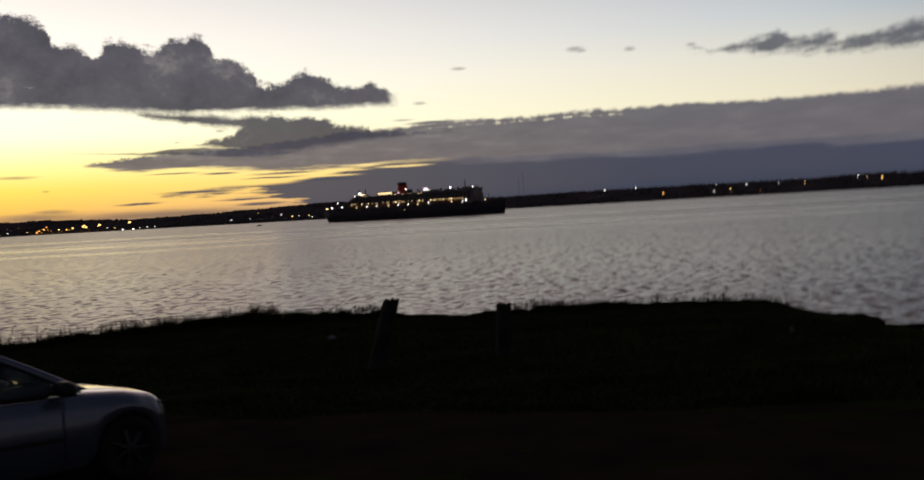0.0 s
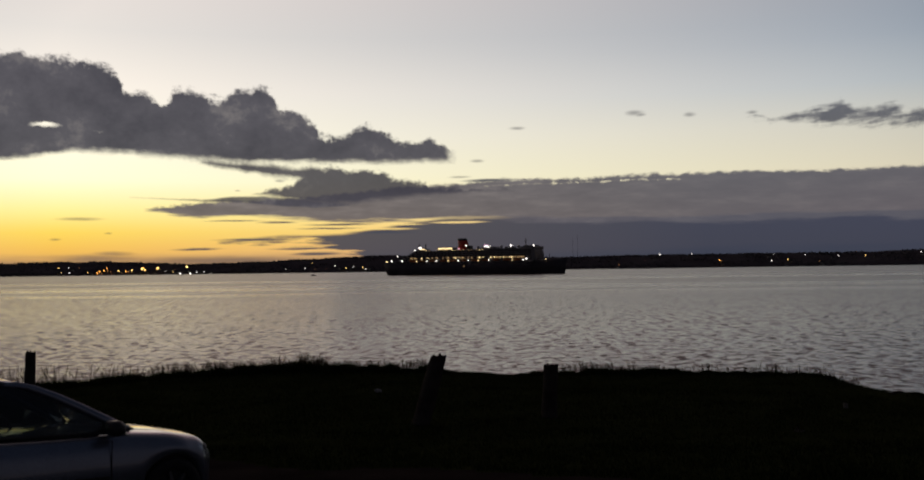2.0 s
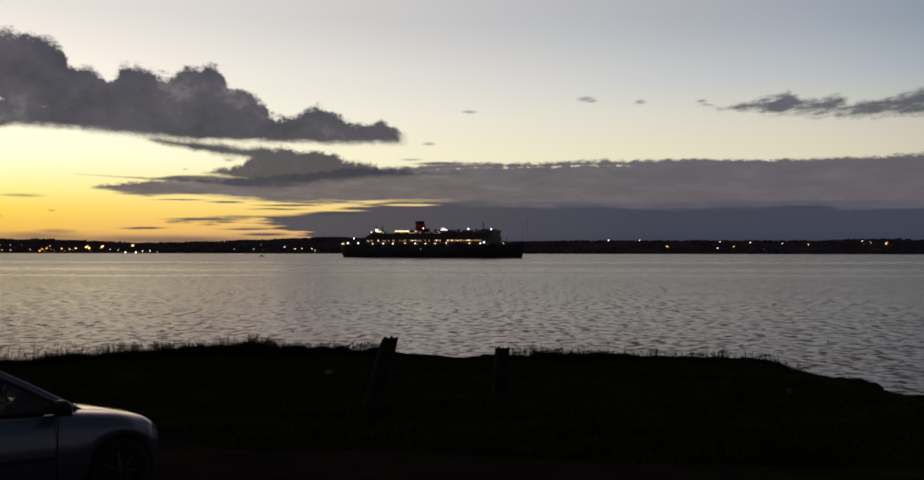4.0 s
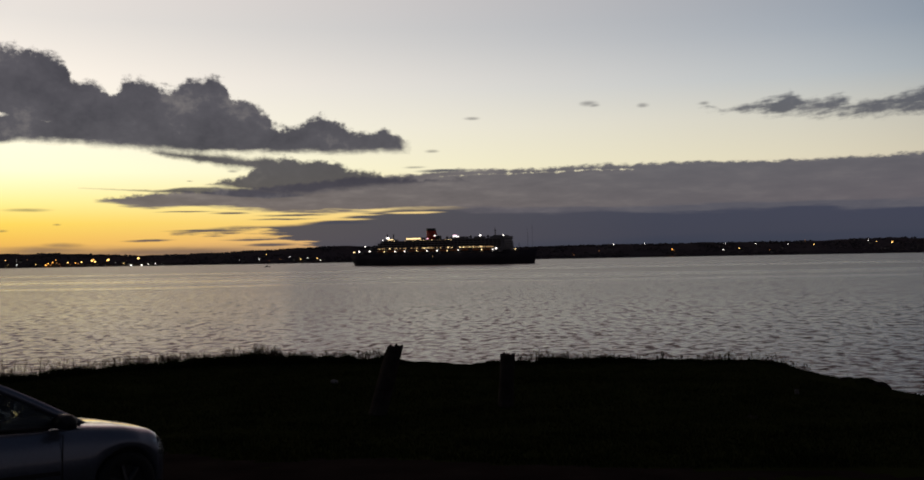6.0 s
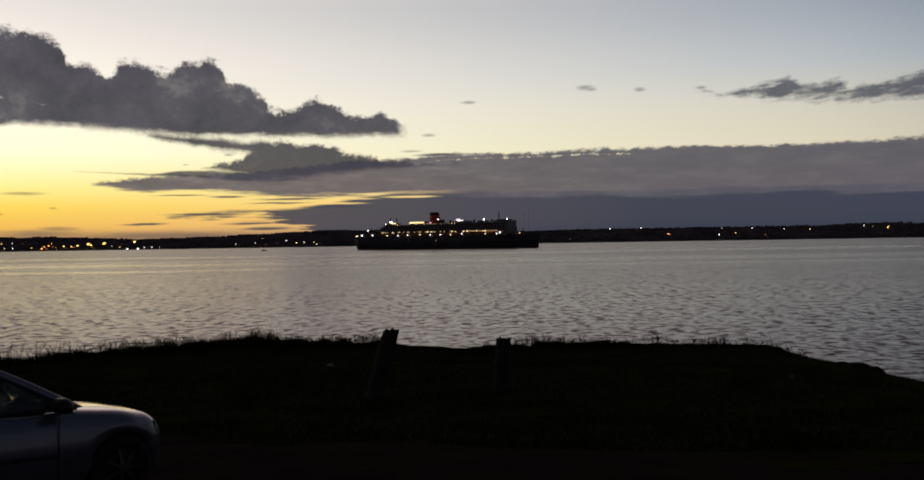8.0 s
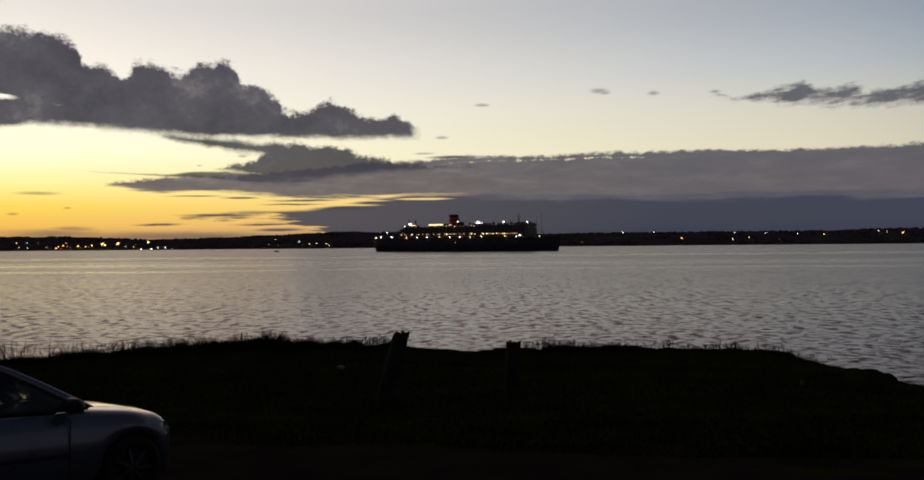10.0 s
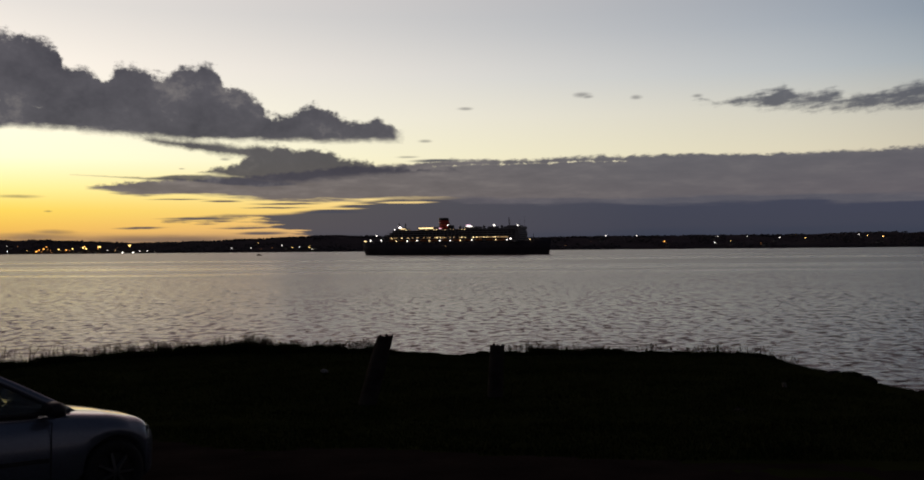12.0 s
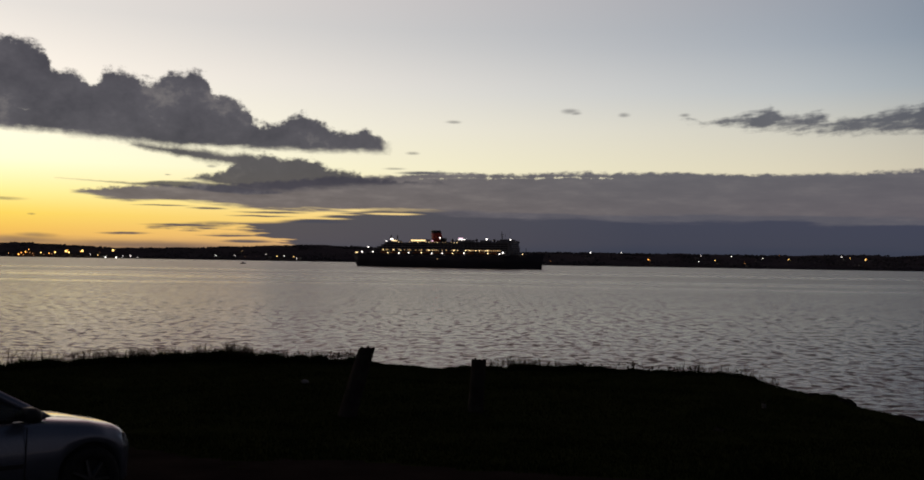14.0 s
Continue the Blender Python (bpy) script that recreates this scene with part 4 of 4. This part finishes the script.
# ---- car ----
def on_slope(x, y, turn):
    """A pose that stands on the sloping lot."""
    n = Vector((0, 0.065, 1)).normalized()
    a = radians(turn)
    f = Vector((math.cos(a), math.sin(a), -0.065 * math.sin(a))).normalized()
    m = Matrix((f, n.cross(f), n)).transposed().to_4x4()
    m.translation = (x, y, ground_z(x, y))
    return m


def make_car():
    car = thing("car", on_slope(-5.17, 9.15, 48), "parked silver saloon car with dark glass on the gravel", "car")
    zc, ra = 0.32, 0.35
    axles = (1.70, -1.10)
    top_x = [-2.30, -2.26, -2.1, -1.6, -1.0, 0.0, 0.75, 1.15, 1.35, 1.7, 2.0, 2.18, 2.27, 2.31]
    top_z = [0.66, 0.90, 1.0, 1.03, 0.98, 0.945, 0.935, 0.945, 0.932, 0.900, 0.845, 0.76, 0.66, 0.54]
    wid_x = [-2.30, -2.15, -1.7, -1.0, 0.5, 1.4, 1.8, 2.05, 2.2, 2.31]
    wid_y = [0.60, 0.78, 0.87, 0.89, 0.89, 0.89, 0.885, 0.83, 0.70, 0.38]
    xs = sorted(set(np.round(np.concatenate([np.linspace(-2.30, 2.31, 40), [2.25, 2.28, 2.30], *[a + ra * np.cos(np.linspace(0, math.pi, 15)) for a in axles]]), 3)))
    rings = []
    for x in xs:
        w, zt = np.interp(x, wid_x, wid_y), np.interp(x, top_x, top_z)
        zb = 0.20 + 0.10 * max(0, (abs(x) - 2.0) / 0.31)
        for a in axles:
            if abs(x - a) < ra:
                zb = max(zb, zc + math.sqrt(ra * ra - (x - a) ** 2))
        zb = min(zb, zt - 0.12)
        waist = max(min(0.60, zt - 0.10), zb + 0.03)
        shoulder = max(zt - 0.075, waist + 0.02)
        side = [(w * 0.93, zb), (w * 0.985, min(zb + 0.04, waist - 0.01)), (w, waist), (w * 0.985, (waist + shoulder) / 2), (w * 0.955, shoulder), (w * 0.90, zt - 0.030), (w * 0.80, zt - 0.008), (w * 0.4, zt + 0.02)]
        rings.append([(x, -y, z) for y, z in side] + [(x, 0, zt + 0.028)] + [(x, y, z) for y, z in reversed(side)])
    part("body", loft(rings), PAINT, car, "silver painted body with round wheel arches", True)
    # cabin: a low curve from the bonnet over the roof to the boot
    slope = [(1.25, 0.945), (1.02, 1.075), (0.78, 1.205), (0.54, 1.325), (0.34, 1.405), (0.16, 1.450)]
    tail = [(-1.10, 1.425), (-1.45, 1.27), (-1.85, 1.02)]
    half = lambda z: 0.81 - 0.21 * (z - 0.95) / 0.53
    crown = [(0.18, 1.447), (0.0, 1.470), (-0.30, 1.482), (-0.75, 1.47), (-1.12, 1.42)]
    bm = loft([[(x, -half(z), z - 0.012), (x, -half(z) * 0.93, z + 0.018), (x, -half(z) * 0.6, z + 0.034), (x, 0, z + 0.042), (x, half(z) * 0.6, z + 0.034), (x, half(z) * 0.93, z + 0.018), (x, half(z), z - 0.012), (x, half(z) * 0.8, z - 0.03), (x, 0, z), (x, -half(z) * 0.8, z - 0.03)]
               for x, z in crown])
    part("roof", bm, PAINT, car, "", True)

    def pillar(points, w, name, m=PAINT):
        for s in (-1, 1):
            part(name, loft([[Vector((x + dx, s * (half(z) + dy), z + dz)) for dx, dy, dz in ((-w, 0.004, -0.02), (-w * 0.3, 0.014, 0.0), (w * 0.6, 0.006, 0.012), (w * 0.6, -0.05, 0.012), (-w, -0.05, -0.02))] for x, z in points]), m, car, "", True)

    pillar(slope, 0.075, "front_pillar")
    pillar([(-0.30, 0.93), (-0.34, 1.20), (-0.38, 1.46)], 0.05, "middle_pillar", TRIM)
    pillar(tail[::-1], 0.09, "rear_pillar")
    for s in (-1, 1):
        y = lambda z: s * (half(z) - 0.015)
        pane = lambda pts, name: part(name, loft([[(x, y(z), z) for x, z in pts], [(x, y(z) - s * 0.006, z) for x, z in pts]]), PANE, car)
        pane([(1.13, 0.935), (0.72, 1.19), (0.30, 1.385), (0.12, 1.425), (-0.30, 1.45), (-0.26, 0.93)], "side_window")
        pane([(-0.37, 0.935), (-0.42, 1.45), (-1.08, 1.395), (-1.65, 1.03)], "side_window")
        part("window_trim", rod((1.10, s * 0.822, 0.940), (-1.65, s * 0.805, 1.0), 0.012, 0.012, 6), TRIM, car, "black rubber strip")
        # sill inside the glass, with its lock stalk
        part("door_card", box(-1.2, 0.95, s * 0.72 - 0.06, s * 0.72 + 0.06, 0.55, 0.955, 0.02), SEAT, car)
    def screen(points, name):
        part(name, loft([[(x, -half(z) + 0.03, z), (x + 0.035, -half(z) * 0.5, z + 0.012), (x + 0.05, 0, z + 0.018), (x + 0.035, half(z) * 0.5, z + 0.012), (x, half(z) - 0.03, z)] for x, z in points], closed=False), PANE, car, "", True)

    screen(slope, "windscreen")
    screen(tail, "rear_window")
    part("dashboard", box(0.62, 1.12, -0.70, 0.70, 0.75, 0.945, 0.04), TRIM, car)
    wheel_hub = Vector((0.50, 0.36, 0.90))
    part("steering_wheel", loft([[wheel_hub + Vector((-0.35 * (0.18 + r * math.cos(q)) * math.cos(t) * 0.8 + r * math.sin(q), (0.18 + r * math.cos(q)) * math.sin(t), (0.18 + r * math.cos(q)) * math.cos(t))) for q in np.linspace(0, 2 * math.pi, 7)[:-1]] for t in np.linspace(0, 2 * math.pi, 25) for r in (0.015,)], caps=False), TRIM, car, "", True)
    for s in (-0.36, 0.36):
        seat = part("seat", box(-0.35, 0.2, s - 0.25, s + 0.25, 0.4, 0.62, 0.05), SEAT, car)
        part("seat_back", loft([[(x + dx, s + dy, z) for dx, dy in ((-0.06, -0.24), (0.06, -0.22), (0.06, 0.22), (-0.06, 0.24))] for x, z in ((-0.30, 0.6), (-0.45, 1.08), (-0.5, 1.16))]), SEAT, seat)
        part("headrest", box(-0.57, -0.46, s - 0.13, s + 0.13, 1.16, 1.32, 0.04), SEAT, seat)
    # door mirrors, seams, handles
    for s in (-1, 1):
        mirror = part("door_mirror", loft([[(0.98 + dx * k, s * (0.79 + o), 0.985 + dz * k * 0.85) for dx, dz in ((0.10, -0.06), (0.11, 0.05), (0.05, 0.10), (-0.03, 0.09), (-0.04, -0.05), (0.02, -0.08))]
                                           for o, k in ((0.0, 0.45), (0.08, 0.7), (0.12, 1.0), (0.26, 0.95), (0.30, 0.6))]), TRIM, car, "dark door mirror housing", True)
        part("mirror_glass", box(0.955, 0.962, s * 0.92 if s > 0 else -1.06, 1.06 if s > 0 else -0.92, 0.955, 1.04), ALLOY, mirror)
        for x in (1.02, -0.30, -1.25):
            part("door_seam", box(x - 0.004, x + 0.004, s * 0.893 - 0.004, s * 0.893 + 0.004, 0.30, 0.87), TRIM, car)
        for x in (-0.22, -1.10):
            part("door_handle", box(x, x + 0.20, s * 0.895 - 0.015, s * 0.895 + 0.015, 0.80, 0.835, 0.008), PAINT, car)
        part("side_moulding", box(-1.0, 1.0, s * 0.892 - 0.008, s * 0.892 + 0.008, 0.50, 0.54, 0.004), TRIM, car)
        # lamps wrapped round the front corners
        ring = lambda o: [(2.05, s * (0.815 + o), 0.75), (2.05, s * (0.825 + o), 0.64), (2.18, s * (0.71 + o), 0.60), (2.26, s * (0.53 + o), 0.60), (2.235, s * (0.53 + o), 0.70), (2.14, s * (0.69 + o), 0.74)]
        head = part("headlight", loft([ring(-0.02), ring(0.022)]), LENS, car, "clear wrap-round headlight")
        part("reflector", blob((2.12, s * 0.66, 0.67), (0.05, 0.07, 0.05)), ALLOY, head)
        part("tail_light", box(-2.29, -2.12, s * 0.70 - 0.06, s * 0.70 + 0.06, 0.68, 0.86, 0.02), SHIP_RED, car)
    part("grille", box(2.20, 2.312, -0.24, 0.24, 0.56, 0.66, 0.02), TRIM, car)
    part("bumper_inlet", box(2.20, 2.300, -0.26, 0.26, 0.32, 0.40, 0.02), TRIM, car)
    part("wiper", rod((1.27, -0.55, 0.965), (1.16, 0.05, 1.03), 0.012, 0.008, 6), TRIM, car)
    for s in (-0.28, 0.28):
        part("bonnet_crease", rod((1.25, s * 1.7, 0.958), (2.05, s, 0.845), 0.010, 0.006, 6), PAINT, car)
    part("scuttle", rod((1.285, -0.70, 0.945), (1.285, 0.70, 0.945), 0.018, 0.018, 6), TRIM, car)
    for s in (-0.3, 0.3):
        part("washer_jet", box(1.34, 1.37, s - 0.02, s + 0.02, 0.945, 0.968, 0.005), TRIM, car)
    for x in axles:
        for s in (-1, 1):
            c = Vector((x, s * 0.76, zc))
            prof_t = [(0.20, 0.095), (0.27, 0.11), (0.305, 0.10), (0.32, 0.07), (0.32, -0.07), (0.305, -0.10), (0.27, -0.11), (0.20, -0.095)]
            rings = [[c + Vector((r * math.cos(t), o, r * math.sin(t))) for r, o in prof_t] for t in np.linspace(0, 2 * math.pi, 33)]
            wheel = part("wheel", loft(rings, caps=False), TYRE, car, "black tyre on a silver alloy rim", True)
            rim = part("rim", rod(c + Vector((0, s * 0.02, 0)), c + Vector((0, s * 0.06, 0)), 0.205, 0.205, 24), TRIM, wheel)
            for k in range(7):
                t = 2 * math.pi * k / 7
                out = Vector((math.cos(t), 0, math.sin(t)))
                part("spoke", rod(c + Vector((0, s * 0.085, 0)) + out * 0.02, c + Vector((0, s * 0.075, 0)) + out * 0.205, 0.030, 0.022, 6), ALLOY, wheel)
            part("hub", rod(c + Vector((0, s * 0.06, 0)), c + Vector((0, s * 0.10, 0)), 0.05, 0.04, 12), ALLOY, wheel)
            part("wheel_arch", rod(c + Vector((0, s * 0.02, 0)), c - Vector((0, s * 0.25, 0)), 0.355, 0.355, 20), TRIM, car)
    return car


make_car()


# ---- small boat far out, stone in the grass ----
def make_boat():
    boat = thing("small_boat", pose(-382, 1900, 0, 0, 0, 5), "small dark motor boat on the bay", "boat")
    rings = []
    for q in np.linspace(-1, 1, 11):
        w = 1.5 * (1 - max(0, q) ** 2.2) + 0.05
        rings.append([(5.5 * q, -w * 0.7, -0.4), (5.5 * q + 0.3 * max(0, q), -w, 1.1 + 0.5 * max(0, q)), (5.5 * q + 0.3 * max(0, q), w, 1.1 + 0.5 * max(0, q)), (5.5 * q, w * 0.7, -0.4)])
    part("hull", loft(rings), HULL, boat)
    part("cabin", box(-2.2, 1.4, -1.0, 1.0, 1.0, 2.9, 0.15), HULL, boat)
    part("mast", rod((-0.5, 0, 2.8), (-0.5, 0, 4.6), 0.08, 0.05, 6), TRIM, boat)
    return boat


BOAT = make_boat()
bm = blob((0, 0, 0.03), (0.10, 0.07, 0.06), sub=2)
for v in bm.verts:
    v.co *= 1 + 0.2 * noise.noise(v.co * 9)
stone = part("stone", bm, STONE, None, "", True)
stone.matrix_basis = pose(-3.25, 24.0, ground_z(-3.25, 24.0))
tagged(stone, "small pale stone lying in the dark grass", "stone")


def make_rock(x, y, r, seed):
    bm = blob((0, 0, 0), (r, r * 0.8, r * 0.6), sub=3)
    for v in bm.verts:
        v.co *= 1 + 0.35 * noise.noise(v.co * (2.2 / r) * 0.5 + Vector((seed, 0, 0))) + 0.10 * noise.noise(v.co * (7.0 / r) * 0.5)
    rock = part("rock", bm, ROCK, None)
    rock.matrix_basis = pose(x, y, ground_z(x, y) - r * 0.22, 0, 0, seed * 40)
    tagged(rock, "dark rounded rock on the cliff edge", "rock", "rocks on the cliff edge")


for x, y, r, seed in ((8.30, 21.9, 0.19, 1), (8.62, 20.9, 0.24, 2), (9.02, 19.2, 0.26, 3), (9.30, 18.4, 0.20, 4), (7.62, 24.3, 0.22, 5)):
    make_rock(x, y, r, seed)


# ---- grass ----
def make_grass():
    rng = np.random.default_rng(11)
    verts, faces = [], []

    def blade(x, y, z, h, w, lean, turn):
        dx, dy = math.cos(turn) * w, math.sin(turn) * w * 0.4
        ox, oy = lean * math.cos(turn + 1.1), lean * math.sin(turn + 1.1)
        k = len(verts)
        verts.extend(((x - dx, y - dy, z - 0.03), (x + dx, y + dy, z - 0.03), (x + dx * 0.7 + ox * 0.35, y + dy * 0.7 + oy * 0.35, z + h * 0.55), (x - dx * 0.7 + ox * 0.35, y - dy * 0.7 + oy * 0.35, z + h * 0.55), (x + ox, y + oy, z + h)))
        faces.extend(((k, k + 1, k + 2, k + 3), (k + 3, k + 2, k + 4)))

    for _ in range(170000):  # field
        y = rng.uniform(12.5, 27.5)
        x = rng.uniform(-0.56 * y - 1, 0.54 * y + 1)
        if y > edge_y(x) - 0.1 or y < 15.0 - 0.30 * (x + 6) + 0.6 * noise.noise((x * 0.5, y * 0.3, 2)) and x < 6.4:
            continue
        tuft = noise.noise((x * 0.8, y * 0.8, 4))
        h = rng.uniform(0.025, 0.055) * (1 + max(0, tuft) * 1.2)
        blade(x, y, ground_z(x, y), h, rng.uniform(0.003, 0.008), h * rng.uniform(0.3, 1.0), rng.uniform(0, 6.28))
    for _ in range(52000):  # taller fringe along the edge
        x = rng.uniform(-16.5, 11.5)
        back = abs(rng.normal(0, 0.55))
        y = edge_y(x) - back
        thick = float(np.interp(x, FRINGE_X, FRINGE_H)) * (0.65 + 0.55 * noise.noise((x * 0.9, 0, 3)) + 0.35 * noise.noise((x * 3.1, 0, 5)))
        h = max(0.03, thick * rng.uniform(0.5, 1.15))
        blade(x, y, ground_z(x, y), h, rng.uniform(0.006, 0.013), h * rng.uniform(0.1, 0.7), rng.uniform(0, 6.28))
    tagged(new("grass", mesh_of("grass", verts, faces, BLADES)), "dark rough grass, longer along the cliff edge", "grass", kind="stuff")

    # flowering weeds standing out against the sea
    verts, faces = [], []
    ico = [(0, 0, 1), (1, 0, 0), (0, 1, 0), (-1, 0, 0), (0, -1, 0), (0, 0, -0.8)]
    tri = [(0, 1, 2), (0, 2, 3), (0, 3, 4), (0, 4, 1), (5, 2, 1), (5, 3, 2), (5, 4, 3), (5, 1, 4)]

    def knob(p, r):
        k = len(verts)
        verts.extend((p[0] + a * r, p[1] + b * r, p[2] + c * r) for a, b, c in ico)
        faces.extend((a + k, b + k, c + k) for a, b, c in tri)

    def stalk(p, q, w):
        k = len(verts)
        verts.extend(((p[0] - w, p[1], p[2]), (p[0] + w, p[1], p[2]), (q[0] + w * 0.6, q[1], q[2]), (q[0] - w * 0.6, q[1], q[2])))
        faces.append((k, k + 1, k + 2, k + 3))

    for x0, x1, count, h0, h1, style in WEEDS:
        for _ in range(count):
            x = rng.uniform(x0, x1)
            clump = 0.5 + 0.9 * noise.noise((x * 1.3, 0, 21)) + 0.5 * noise.noise((x * 4.5, 0, 22))
            if rng.random() > clump + 0.15:
                continue
            y = edge_y(x) - abs(rng.normal(0, 0.35)) - 0.05
            z = ground_z(x, y)
            h = rng.uniform(h0, h1) * min(1.0, 0.45 + clump * 0.6)
            lean = rng.normal(0, 0.28) * h
            tip = (x + lean, y + rng.normal(0, 0.03), z + h)
            stalk((x, y, z - 0.02), tip, 0.0055)
            if style == "head":
                for _ in range(rng.integers(1, 4)):
                    knob((tip[0] + rng.normal(0, 0.016), tip[1], tip[2] + rng.normal(0, 0.010)), rng.uniform(0.012, 0.024))
            else:
                for k in range(rng.integers(3, 7)):
                    u = rng.uniform(0.45, 1.0)
                    p = (x + lean * u, y, z + h * u)
                    q = (p[0] + rng.normal(0, 0.07), y, p[2] + rng.uniform(0.03, 0.12))
                    stalk(p, q, 0.004)
                    knob(q, rng.uniform(0.007, 0.017))
    tagged(new("weeds", mesh_of("weeds", verts, faces, STALKS)), "dark seeding weeds and flower stalks on the cliff edge", "weeds", kind="stuff")


FRINGE_X = (-16, -12, -10, -8, -6, -4.5, -3, -2.2, -1.6, -0.6, 1.0, 2.0, 3.2, 4.6, 6.5, 7.6, 8.4, 9.2, 12)
FRINGE_H = (0.36, 0.30, 0.32, 0.42, 0.40, 0.34, 0.30, 0.26, 0.06, 0.04, 0.12, 0.26, 0.26, 0.14, 0.13, 0.16, 0.06, 0.02, 0.02)
# from x, to x, how many, least and greatest height, kind
WEEDS = ((-15.5, -10.2, 420, 0.25, 0.75, "branch"), (-10.2, -7.2, 330, 0.2, 0.5, "branch"), (-7.0, -5.2, 240, 0.25, 0.55, "branch"), (-5.0, -2.2, 260, 0.22, 0.40, "head"), (-8.5, -5.0, 90, 0.2, 0.45, "head"),
         (1.3, 4.2, 260, 0.14, 0.34, "head"), (1.5, 3.5, 70, 0.2, 0.45, "branch"), (4.2, 5.6, 80, 0.10, 0.26, "head"), (5.6, 8.0, 170, 0.10, 0.28, "head"), (6.2, 7.8, 50, 0.15, 0.36, "branch"))
make_grass()


# ---- what moves ----
def motions():
    # the liner goes ahead on a straight course, drawing nearer a little
    walk(LINER, [(t, pose(-75.8 + 5.9 * t, 1721 - 2.9 * t, 0, 0, 0, -25)) for t in (0.0, 3.5, 7.0, 10.5, 14.0)])
    # the ripples drift with the breeze
    walk(SEA, [(t, pose(0.45 * t, -0.55 * t, 0)) for t in (0.0, 7.0, 14.0)])


motions()
